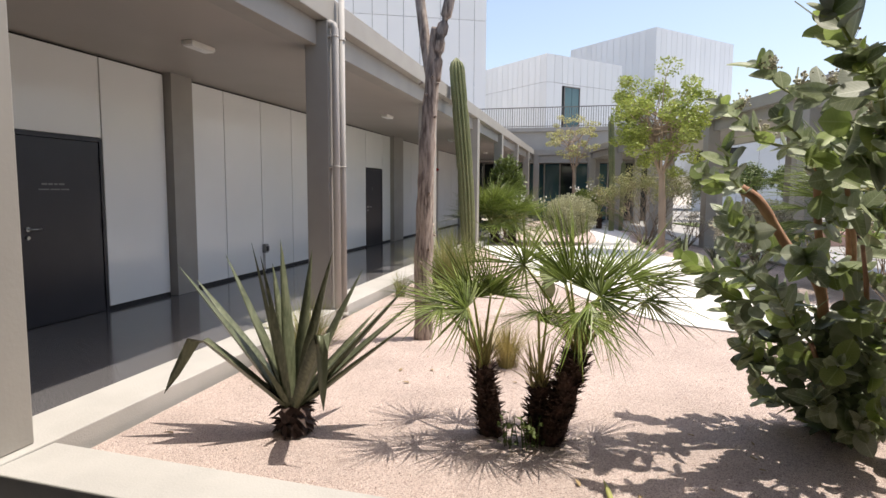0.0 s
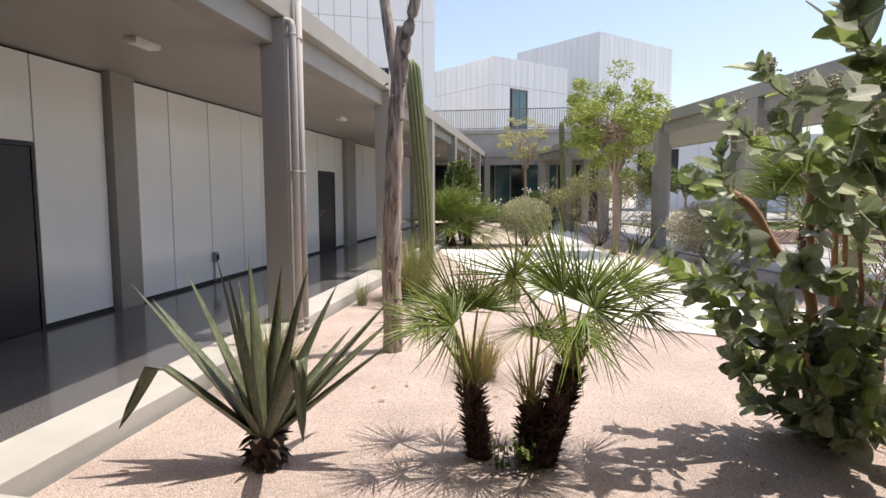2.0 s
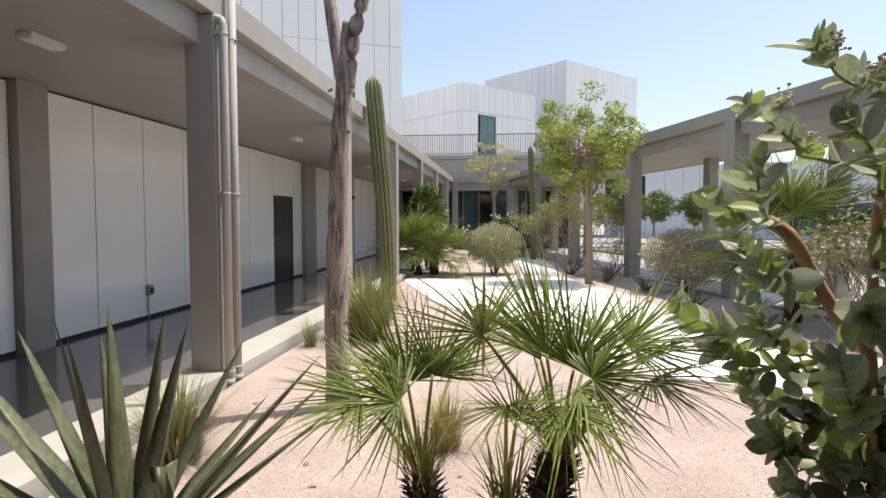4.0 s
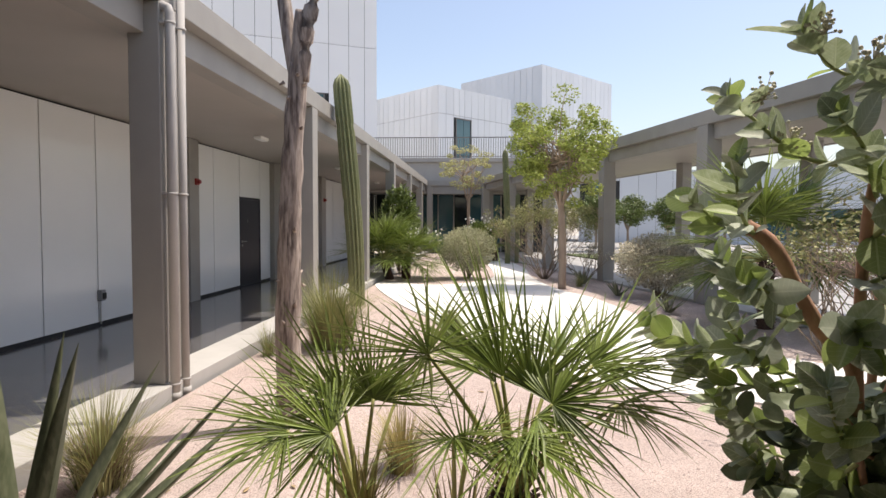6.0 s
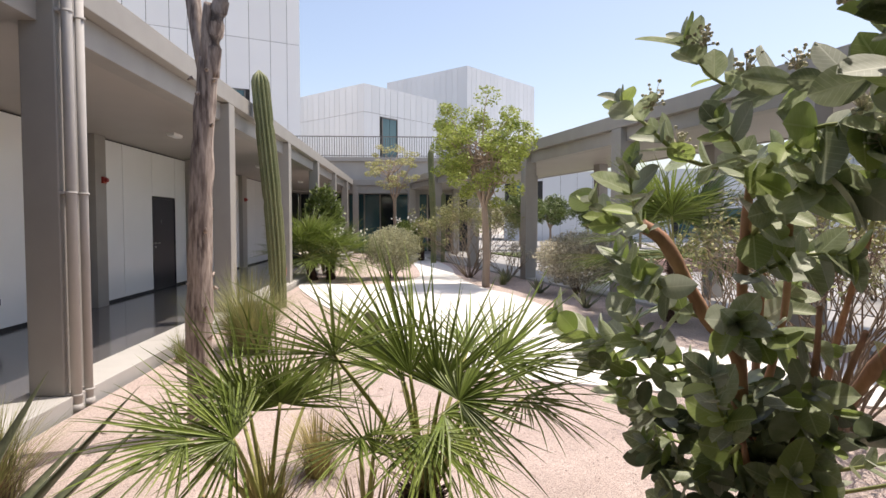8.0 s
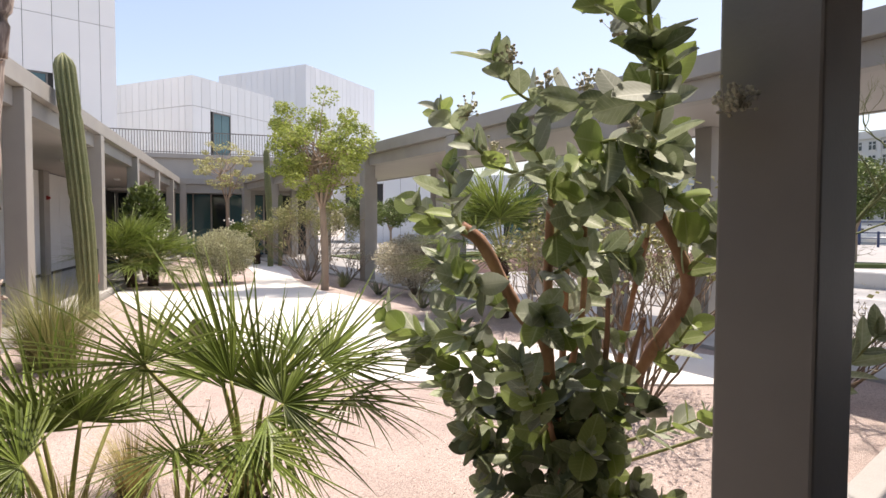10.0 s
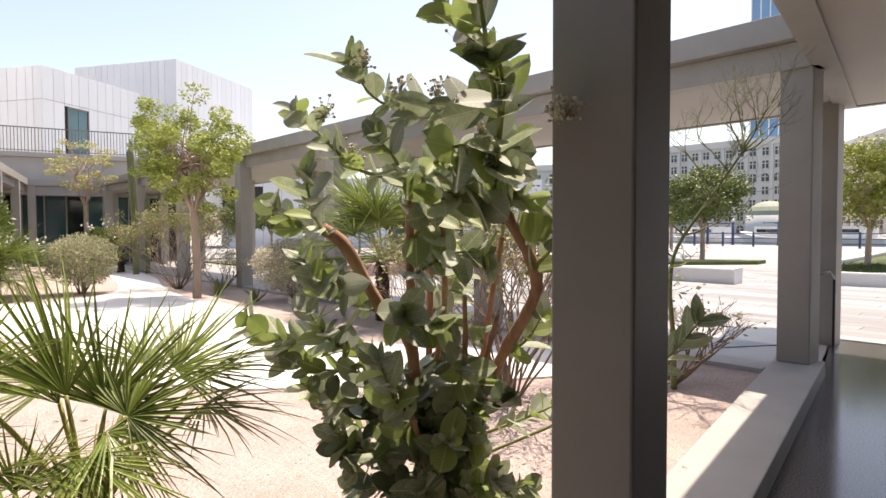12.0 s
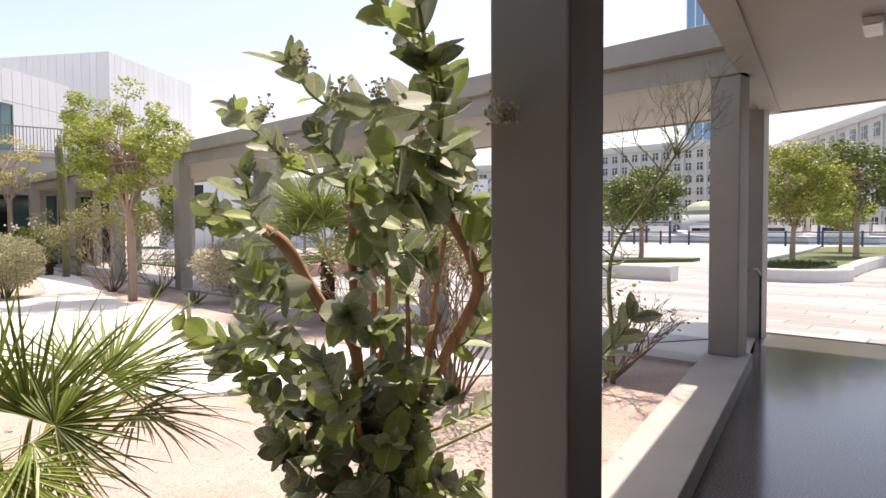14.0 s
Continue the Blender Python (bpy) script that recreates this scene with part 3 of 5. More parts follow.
# ribbed cacti
def cactus(place, top, radius, ribs, label):
    c = thing("column_cactus", place, label, "cactus")
    b = B()
    n, sides = 40, ribs * 6
    top = Vector(top)
    rings = []
    for i in range(n + 1):
        t = i / n
        z = top.z * t
        rr = radius * (0.86 + 0.14 * math.sin(t * 2.6)) * (1 - max(0, (t - 0.95) / 0.05) ** 2 * 0.9) * (1 - 0.10 * (i % 13 == 5))
        off = Vector((top.x * t ** 1.3, top.y * t, z)) + Vector((math.sin(t * 5) * 0.015, 0, 0))
        rings.append([b.verts.new(off + Vector((math.cos(k * math.tau / sides), math.sin(k * math.tau / sides), 0)) * rr * (0.60 + 0.40 * abs(math.cos(k * math.pi / 6)))) for k in range(sides)])
    for r0, r1 in zip(rings, rings[1:]):
        for k in range(sides):
            b.faces.new((r0[k], r0[(k + 1) % sides], r1[(k + 1) % sides], r1[k])).smooth = True
    b.faces.new(rings[-1])
    part("stem", b, CACTUS, c)
    b = B()
    for r in range(ribs):
        an = (r + 0.0) * math.tau / ribs
        for i in range(2, n, 1):
            t = i / n
            p = Vector((top.x * t ** 1.3 + math.sin(t * 5) * 0.015, top.y * t, top.z * t)) + Vector((math.cos(an), math.sin(an), 0)) * radius * (0.85 + 0.14 * math.sin(t * 2.6))
            for s in range(3):
                d = Vector((math.cos(an + rng.uniform(-0.9, 0.9)), math.sin(an + rng.uniform(-0.9, 0.9)), rng.uniform(-0.5, 0.5))) * 0.022
                w = d.cross(Vector((0, 0, 1))).normalized() * 0.0025
                b.faces.new([b.verts.new(p - w), b.verts.new(p + w), b.verts.new(p + d)])
    part("spines", b, SPINE, c, kind="stuff")
    return c


cactus((-2.16, 12.4, G), (-0.27, 0.0, 4.1), 0.165, 12, "tall ribbed green column cactus standing in gravel")
cactus((1.0, 23.6, G), (-0.1, 0.0, 4.15), 0.115, 11, "slim grey-green column cactus by the path")
cactus((1.36, 24.2, G), (0.05, 0.0, 2.6), 0.09, 9, "slim grey-green column cactus by the path")


# fan palms
def fan_mesh(radius, spread, segments, split, seed, droop=0.10, width=0.0062):
    """A palmate leaf in the xy plane, its middle along +y, its hub at the origin."""
    rr = random.Random(seed)
    b = B()
    for k in range(segments):
        f = k / (segments - 1) * 2 - 1
        an = math.radians(spread) * f
        L = radius * (0.80 + 0.2 * math.cos(f * 1.4)) * rr.uniform(0.62, 1.15)
        d = Vector((math.sin(an), math.cos(an), 0))
        s = Vector((math.cos(an), -math.sin(an), 0))
        lift, bow, sway = rr.uniform(-0.15, 0.15), rr.uniform(0.1, 2.4), rr.uniform(-0.08, 0.08)
        rows = []
        for t, wf in ((0.0, 0.12), (split * 0.55, 0.85), (split, 1.0), (0.5 + split / 2, 0.66), (0.86, 0.3), (1.0, 0.02)):
            w = min(width * wf, max(0.001, math.radians(spread) * 2 / segments * L * t * 0.55 + 0.0012)) if t <= split else width * wf
            z = (lift * t - droop * bow * t * t * (1 + 0.6 * abs(f)) + abs(f) * 0.20 * t) * L
            c = d * L * t + Vector((0, 0, z)) + s * sway * L * t * t
            rows.append((b.verts.new(c - s * w + Vector((0, 0, w * 0.45))), b.verts.new(c), b.verts.new(c + s * w + Vector((0, 0, w * 0.45)))))
        for r0, r1 in zip(rows, rows[1:]):
            b.faces.new((r0[0], r0[1], r1[1], r1[0]))
            b.faces.new((r0[1], r0[2], r1[2], r1[1]))
    return b


FANS = [mesh_of(fan_mesh(0.47, sp, n, s, k), "frond", PALM_LEAF) for k, (sp, n, s) in enumerate(((112, 44, 0.22), (84, 36, 0.24), (48, 28, 0.32), (125, 50, 0.20)))]


def frond(parent, root, hub, face, kind, size=1.0, bend=0.03):
    """A petiole from root to hub with a fan that goes on along face[0], its upper side towards face[1]."""
    root, hub = Vector(root), Vector(hub)
    mid = (root + hub) / 2 + Vector((0, 0, bend))
    f = part("frond", FANS[kind], PALM_LEAF, parent)
    y = Vector(face[0]).normalized()
    z = Vector(face[1])
    z = (z - y * z.dot(y)).normalized()
    x = y.cross(z)
    f.matrix_basis = Matrix(((x.x, y.x, z.x, hub.x), (x.y, y.y, z.y, hub.y), (x.z, y.z, z.z, hub.z), (0, 0, 0, 1))) @ Matrix.Diagonal((size, size, size, 1))
    b = B()
    q = path_points([root, mid, hub], 4)
    tube(b, q, taper(len(q), 0.011, 0.006), 6)
    part("petiole", b, PALM_STEM, parent)


def palm_trunk(parent, base, top, r, seed):
    rr = random.Random(seed)
    q = path_points([base, (Vector(base) + Vector(top)) / 2 + Vector((0, 0.01, 0)), top], 7)
    part("trunk", bark_tube(q, taper(len(q), r * 1.05, r * 0.85), 14, 0.35, seed), PALM_BARK, parent)
    b = B()
    d = (Vector(top) - Vector(base))
    for k in range(int(420 * d.length / 0.5)):
        t, an = rr.random(), rr.uniform(0, math.tau)
        c = Vector(base) + d * t + Vector((math.cos(an), math.sin(an), 0)) * r * 0.85
        out = Vector((math.cos(an), math.sin(an), rr.uniform(0.2, 1.1))).normalized() * rr.uniform(0.025, 0.07)
        blade(b, c, c + out, rr.uniform(0.010, 0.024), 0.0, 0.004, 0.3, 2)
    part("fibre_sheath", b, PALM_BARK, parent, "spiky dark old leaf bases", kind="stuff")


fp = thing("fan_palm", (-0.05, 3.88, G), "clump of low fan palms with three dark shaggy trunks", "palm")
O = Vector((-0.25, 3.02, G))


def rel(x, y, z):
    return Vector((x, y, z)) - O


palm_trunk(fp, rel(-0.51, 3.08, 0), rel(-0.57, 3.06, 0.45), 0.062, 1)
palm_trunk(fp, rel(-0.25, 3.06, 0), rel(-0.23, 3.05, 0.36), 0.052, 2)
palm_trunk(fp, rel(-0.18, 3.05, 0), rel(-0.02, 3.06, 0.57), 0.078, 3)
C3, C1, C2 = rel(-0.02, 3.06, 0.57), rel(-0.57, 3.06, 0.45), rel(-0.23, 3.05, 0.36)


def facing(across, away, up):
    return Vector(seen(across, away, up))


for root, hub, along, top_side, kind, size in (
        (C3, (-0.32, 2.95, 1.08), (-1.0, -0.1, 0.45), (0.5, 0.75, 0.6), 3, 0.92),
        (C3, (-0.07, 3.07, 0.98), (-0.25, 0.1, 1.0), (0.3, -1, 0.3), 2, 1.05),
        (C3, (-0.09, 3.09, 0.95), (-0.65, 0.2, 0.85), (0.6, -0.6, 0.4), 2, 1.0),
        (C3, (0.04, 3.10, 0.92), (0.35, 0.1, 1.0), (-0.4, -0.9, 0.3), 1, 1.0),
        (C3, (0.10, 3.02, 0.90), (0.8, -0.1, 0.6), (-0.4, -0.6, 0.7), 0, 0.95),
        (C3, (0.26, 3.17, 1.0), (1.0, 0.0, 0.28), (-0.1, -0.6, 0.8), 1, 1.0),
        (C3, (0.39, 3.30, 0.95), (1.0, 0.2, 0.05), (0.0, 0.5, 0.9), 1, 0.9),
        (C3, (0.34, 3.10, 0.88), (0.9, -0.1, -0.45), (0.3, 0.5, 0.8), 1, 0.9),
        (C3, (0.04, 2.95, 0.88), (0.55, -0.35, -0.75), (0.6, -0.6, 0.6), 1, 0.98),
        (C3, (-0.02, 2.86, 0.84), (0.1, -0.7, -0.6), (0.1, -0.7, 0.7), 1, 0.85),
        (C3, (0.16, 3.35, 1.0), (0.5, 0.8, 0.4), (0, -0.4, 0.9), 0, 0.95),
        (C3, (-0.12, 3.35, 0.96), (-0.4, 0.8, 0.4), (0, -0.4, 0.9), 0, 0.9),
        (C2, (-0.23, 2.87, 0.83), (-0.35, -0.75, 0.05), (-0.1, 0.35, 0.9), 3, 0.82),
        (C2, (-0.19, 2.93, 0.76), (0.15, -0.5, 0.6), (0, -1, 0.3), 1, 0.68),
        (C1, (-0.64, 2.91, 0.82), (-0.9, -0.1, 0.40), (0.3, -0.7, 0.6), 0, 0.88),
        (C1, (-0.63, 3.07, 0.86), (-0.35, 0.0, 0.95), (0.1, -0.9, 0.3), 0, 0.88),
        (C1, (-0.77, 2.86, 0.84), (-0.95, -0.2, 0.02), (0.0, -0.5, 0.9), 1, 0.8),
        (C1, (-0.53, 3.10, 0.88), (0.3, 0.1, 0.9), (-0.1, -0.9, 0.3), 1, 0.8),
        (C1, (-0.74, 3.3, 0.84), (-0.5, 0.7, 0.4), (0, -0.3, 0.9), 0, 0.85),
        (C1, (-0.47, 3.3, 0.84), (0.3, 0.7, 0.3), (0, -0.3, 0.9), 0, 0.8)):
    frond(fp, root, rel(*hub), (facing(*along), facing(*top_side)), kind, size)
b = B()
for k in range(150):
    c0 = rng.choice((C1, C3, C2))
    an = rng.uniform(0, math.tau)
    blade(b, c0 + Vector((rng.uniform(-0.04, 0.04), rng.uniform(-0.04, 0.04), -0.02)), c0 + Vector((math.cos(an) * rng.uniform(0.08, 0.2), math.sin(an) * rng.uniform(0.08, 0.2), rng.uniform(0.1, 0.34))), 0.010, 0.03, 0.002, 0.3, 3)
part("young_leaves", b, GRASS_DRY, fp, "narrow yellowing young leaves", kind="stuff")
weeds = B()
for k in range(60):
    x, y = rng.uniform(-0.45, -0.2), rng.uniform(2.86, 3.0)
    z = rng.uniform(0.03, 0.22)
    leaf_d = Vector((rng.uniform(-1, 1), rng.uniform(-1, 1), rng.uniform(0, 1))).normalized() * rng.uniform(0.02, 0.05)
    blade(weeds, (x, y, z), Vector((x, y, z)) + leaf_d, 0.03, 0.0, 0.002, 0.2, 2)
for k in range(14):
    x, y = rng.uniform(-0.42, -0.22), rng.uniform(2.88, 3.0)
    tube(weeds, [(x, y, G - 0.01), (x + rng.uniform(-0.04, 0.04), y, 0.2)], [0.004, 0.002], 5)
solid("weed", weeds, MID_LEAF, "small broad-leaved weeds at the foot of the palms", "weed", kind="stuff", m=pose(0.20, 0.86, 0))


def far_fan_palm(place, height, crown, fronds, label, trunks=1, lf=0.42):
    p = thing("fan_palm", place, label, "palm")
    rr = random.Random(int(place[0] * 100) + 5)
    for t in range(trunks):
        off = Vector((rr.uniform(-0.45, 0.45), rr.uniform(-0.3, 0.3), 0)) if trunks > 1 else Vector((0, 0, 0))
        top = off + Vector((off.x * 0.4, 0, height * rr.uniform(0.8, 1.1)))
        palm_trunk(p, off + Vector((0, 0, -0.02)), top, 0.11, t + 20)
        for k in range(fronds):
            an = k * 2.4 + rr.uniform(-0.2, 0.2)
            el = rr.uniform(-0.25, 1.2)
            d = Vector((math.cos(an) * math.cos(el), math.sin(an) * math.cos(el), math.sin(el)))
            frond(p, top, top + d * crown * rr.uniform(0.6, 1.0), (d + Vector((0, 0, -0.2)), Vector((0, 0, 1)) - d * 0.3), rr.randrange(4), crown / lf * rr.uniform(0.7, 1.0))


far_fan_palm((-1.98, 17.3, G), 0.5, 0.85, 32, "bushy fan palm clump with brown shaggy trunks on gravel", 2)
far_fan_palm((0.58, 25.0, G), 0.6, 0.62, 14, "fan palm beside the far path", 1)
far_fan_palm((4.1, 10.6, G), 1.05, 1.0, 36, "tall fan palm with a spreading crown beside the east walkway", 1)


# grasses
def tuft(place, count, height, spread, material, label, width=0.006, seed=1):
    rr = random.Random(seed)
    b = B()
    for k in range(count):
        an, r0 = rr.uniform(0, math.tau), rr.uniform(0, spread * 0.28)
        lean = rr.uniform(0.05, 1.0) ** 0.8 * spread
        h = height * rr.uniform(0.55, 1.05) * (1 - 0.28 * lean / spread)
        p = Vector((math.cos(an) * r0, math.sin(an) * r0, 0))
        d = Vector((math.cos(an), math.sin(an), 0))
        s = Vector((-math.sin(an), math.cos(an), 0)) * width * 0.5
        rows = []
        for t in (0, 0.3, 0.6, 0.85, 1.0):
            c = p + d * lean * t ** 1.7 + Vector((0, 0, h * (t - 0.22 * t ** 3 * lean / spread)))
            w = s * (1 - t * 0.92)
            rows.append((b.verts.new(c - w), b.verts.new(c + w)))
        for q0, q1 in zip(rows, rows[1:]):
            b.faces.new((q0[0], q0[1], q1[1], q1[0]))
    return solid("grass_clump", b, material, label, "grass", kind="stuff", m=pose(*place))


tuft((-2.05, 5.0, G), 460, 0.70, 0.52, GRASS, "clump of fine dry green grass beside the kerb", 0.008, 3)
tuft((-2.05, 5.0, G), 620, 0.44, 0.34, THATCH, "brown thatch at the foot of the grass clump", 0.006, 8)
tuft((-1.73, 8.85, G), 1150, 1.14, 0.85, GRASS, "tall clump of upright fine green grass", 0.010, 4)
tuft((-1.73, 8.85, G), 500, 0.6, 0.55, STRAW, "brown thatch at the foot of the grass clump", 0.007, 14)
tuft((-0.41, 5.35, G), 420, 0.5, 0.32, GRASS_DRY, "yellowed grass clump behind the palms", 0.007, 5)
tuft((-2.3, 8.3, G), 160, 0.5, 0.25, GRASS, "small clump of fine green grass", 0.006, 6)
tuft((2.36, 16.0, G), 150, 0.4, 0.3, GRASS, "low green grass under the tree", 0.009, 9)


# leafy crowns
def leaf_cloud(b, centres, count, size, rr, squash=1.0, narrow=0.5):
    """Many small leaves, thickest near the skin of overlapping uneven clumps."""
    for k in range(count):
        c, r = rr.choice(centres)
        d = Vector((rr.gauss(0, 1), rr.gauss(0, 1), rr.gauss(0, 1))).normalized()
        p = Vector(c) + Vector((d.x, d.y, d.z * squash)) * r * rr.uniform(0.35, 1.0) ** 0.5 * (1 + 0.25 * noise.noise(d * 2.3 + Vector(c)))
        a = Vector((rr.uniform(-1, 1), rr.uniform(-1, 1), rr.uniform(-0.6, 0.6))).normalized()
        n = (d + Vector((rr.uniform(-1, 1), rr.uniform(-1, 1), rr.uniform(-0.2, 1)))).normalized()
        s = a.cross(n).normalized() * size * narrow * rr.uniform(0.7, 1.2) * 0.5
        a = a * size * rr.uniform(0.7, 1.25) * 0.5
        b.faces.new([b.verts.new(p - a), b.verts.new(p + s), b.verts.new(p + a), b.verts.new(p - s)])
    return b


def bush(place, size, count, leaf, material, label, seed, twigs=True):
    """A rounded bush: leaves thickest at an uneven rounded skin, with stems inside."""
    rr = random.Random(seed)
    t = thing("bush", place, label, "bush")
    b2 = B()
    for k in range(count):
        d = Vector((rr.gauss(0, 1), rr.gauss(0, 1), rr.gauss(0.15, 1))).normalized()
        f = (rr.random() ** 0.35) * (0.94 + 0.16 * noise.noise(d * 3.1 + Vector((seed, 0, 0))) + 0.08 * noise.noise(d * 8 + Vector((seed, 3, 0))))
        p = Vector((d.x * size[0] * f, d.y * size[1] * f, size[2] * 0.54 + d.z * size[2] * 0.46 * f))
        if p.z < 0.05:
            continue
        a = (d + Vector((rr.uniform(-1, 1), rr.uniform(-1, 1), rr.uniform(-0.6, 1)))).normalized() * leaf * rr.uniform(0.35, 0.65)
        s2 = a.cross(Vector((rr.uniform(-1, 1), rr.uniform(-1, 1), rr.uniform(-1, 1)))).normalized() * leaf * 0.22
        b2.faces.new([b2.verts.new(p - a), b2.verts.new(p + s2), b2.verts.new(p + a), b2.verts.new(p - s2)])
    part("foliage", b2, material, t, kind="stuff")
    for k in range(12 if twigs else 0):
        an, r1 = rr.uniform(0, math.tau), rr.uniform(0.2, 0.7)
        c = (math.cos(an) * size[0] * r1, math.sin(an) * size[1] * r1, size[2] * rr.uniform(0.5, 0.85))
        part("stem", tube(B(), path_points([(math.cos(an) * 0.05, math.sin(an) * 0.05, -0.02), (c[0] * 0.55, c[1] * 0.55, c[2] * 0.45), c], 2), [0.014, 0.012, 0.010, 0.007, 0.004], 5), TWIG, t)
    return t


bush((-0.33, 17.8, G), (0.80, 0.74, 1.42), 12000, 0.06, BUSH, "clipped rounded silver-green bush on gravel", 31)
bush((3.62, 14.0, G), (0.95, 0.82, 1.35), 14000, 0.06, BUSH_GREY, "rounded grey-leaved bush beside the east walkway", 32)
bush((-0.05, 25.4, G), (0.75, 0.6, 1.6), 4200, 0.11, MID_LEAF, "green shrub with white flowers by the far doors", 33)
bush((-2.3, 19.1, G), (0.62, 0.55, 2.6), 2600, 0.16, MID_LEAF, "feathery upright green shrub behind the palm", 34)
flowers = B()
for k in range(60):
    c = (rng.uniform(-0.6, 0.6), rng.uniform(-0.6, 0.2), rng.uniform(0.8, 1.75))
    bmesh.ops.create_icosphere(flowers, subdivisions=1, radius=0.035, matrix=Matrix.Translation(c))
solid("flowers", flowers, WHITE, "small white blossoms on the green shrub", "flowers", kind="stuff", m=pose(-0.05, 25.4, G))
flowers = B()
for k in range(40):
    c = (rng.uniform(-0.2, 0.75), rng.uniform(-0.5, 0.2), rng.uniform(0.9, 1.35))
    bmesh.ops.create_icosphere(flowers, subdivisions=1, radius=0.03, matrix=Matrix.Translation(c))
solid("flowers", flowers, WHITE, "small white blossoms behind the fan palm", "flowers", kind="stuff", m=pose(-1.78, 18.2, G))


def grow(b, tips, start, direction, length, radius, depth, rr, wander=0.35, split=2, shrink=0.74, rise=0.12, sides=6):
    """Branching limbs; the ends are gathered in tips."""
    p, d = Vector(start), Vector(direction).normalized()
    pts = [p.copy()]
    for k in range(3):
        d = (d + Vector((rr.gauss(0, wander * 0.4), rr.gauss(0, wander * 0.4), rise * 0.5))).normalized()
        p = p + d * length / 3
        pts.append(p.copy())
    tube(b, pts, taper(4, radius, radius * 0.68), sides)
    if depth == 0:
        tips.append(p)
        return
    for k in range(split):
        e = (d + Vector((rr.gauss(0, wander), rr.gauss(0, wander), rr.gauss(rise, wander * 0.6)))).normalized()
        grow(b, tips, p, e, length * shrink * rr.uniform(0.8, 1.15), radius * 0.66, depth - 1, rr, wander, split, shrink, rise, max(4, sides - 1))


def tree(place, trunk_top, r, crown, clump, clumps, leaves, leaf, bark, material, label, seed, squash=0.8, narrow=0.5):
    """crown: centre height, half width and half height of the crown, filled with uneven clumps that limbs reach."""
    rr = random.Random(seed)
    t = thing("tree", place, label, "tree")
    top = Vector(trunk_top)
    q = path_points([(0, 0, -0.03), (top.x * 0.3 + 0.02, top.y * 0.4, top.z * 0.5), top], 8)
    part("trunk", bark_tube(q, taper(len(q), r, r * 0.7), 12, 0.14, seed), bark, t)
    cz, cw, ch = crown
    cs = []
    for k in range(clumps):
        d = Vector((rr.gauss(0, 1), rr.gauss(0, 1), rr.gauss(0, 1))).normalized()
        f = rr.uniform(0.35, 1.0) ** 0.6 * (0.88 + 0.3 * noise.noise(d * 2 + Vector((seed, 1, 2))))
        cs.append((Vector((top.x + d.x * cw * f, top.y + d.y * cw * f, cz + d.z * ch * f)), clump * rr.uniform(0.65, 1.25)))
    for k in range(7):
        group = cs[k::7]
        b2 = B()
        an = k * math.tau / 7
        fork = top + Vector((math.cos(an) * cw * 0.2, math.sin(an) * cw * 0.2, max(0.25, (cz - top.z) * (0.3 + 0.1 * k))))
        start = top - Vector((0, 0, 0.05 + 0.04 * k))
        tube(b2, path_points([start, (start + fork) / 2 + Vector((math.cos(an), math.sin(an), 0)) * 0.05, fork], 3), taper(7, r * 0.42, r * 0.26), 7)
        for c, _ in group:
            mid = (fork + c) / 2 + Vector((rr.uniform(-0.1, 0.1), rr.uniform(-0.1, 0.1), rr.uniform(0, 0.15)))
            tube(b2, path_points([fork, mid, c], 3), taper(7, r * 0.2, 0.006), 5)
        part("branch", b2, bark, t)
    part("crown", leaf_cloud(B(), cs, leaves, leaf, rr, squash, narrow), material, t, kind="stuff")
    return t


tree((1.88, 15.5, G), (-0.05, 0.0, 2.0), 0.095, (3.12, 1.32, 1.38), 0.26, 92, 13500, 0.085, TAN_BARK, TREE_LEAF, "slender tree with a fresh green leafy crown", 53)
tree((-0.5, 27.0, G), (0.0, 0.0, 2.5), 0.08, (3.8, 1.3, 1.15), 0.22, 40, 3400, 0.09, TAN_BARK, YELLOW_LEAF, "young tree with sparse yellow-green leaves", 52, 0.6)


def twiggy(place, height, spread, stems, depth, material, label, seed, leaves=0, leaf_material=None, name="shrub", wander=0.4, r=0.012):
    rr = random.Random(seed)
    t = thing(name, place, label, "shrub")
    tips = []
    for k in range(stems):
        b2 = B()
        an = rr.uniform(0, math.tau)
        grow(b2, tips, (math.cos(an) * 0.05, math.sin(an) * 0.05, -0.02), (math.cos(an) * spread, math.sin(an) * spread, 1), height * 0.36, r, depth, rr, wander, 2, 0.75, 0.1, 5)
        part("stem", b2, material, t)
    if leaves:
        part("foliage", leaf_cloud(B(), [(p, 0.12) for p in tips], leaves, 0.05, rr), leaf_material, t, kind="stuff")
    return t


twiggy((1.74, 17.9, G), 2.0, 0.75, 26, 4, TWIG, "dry brown twiggy shrub beside the tree", 61, 9000, GRASS)
twiggy((2.7, 17.4, G), 1.1, 0.9, 14, 3, TWIG, "dry brown twiggy shrub beside the tree", 62, 900, BUSH_GREY)
twiggy((3.22, 5.85, G), 1.7, 0.5, 30, 4, TWIG, "dry twiggy shrub with few leaves on gravel", 63, 3200, GRASS)
twiggy((3.9, 8.6, G), 1.4, 0.6, 16, 4, TWIG, "dry twiggy shrub behind the path", 64, 500, MID_LEAF)
twiggy((4.8, 5.55, G), 0.9, 0.9, 12, 4, TWIG, "low tangle of pale dry twigs", 66, 120, BUSH_GREY)

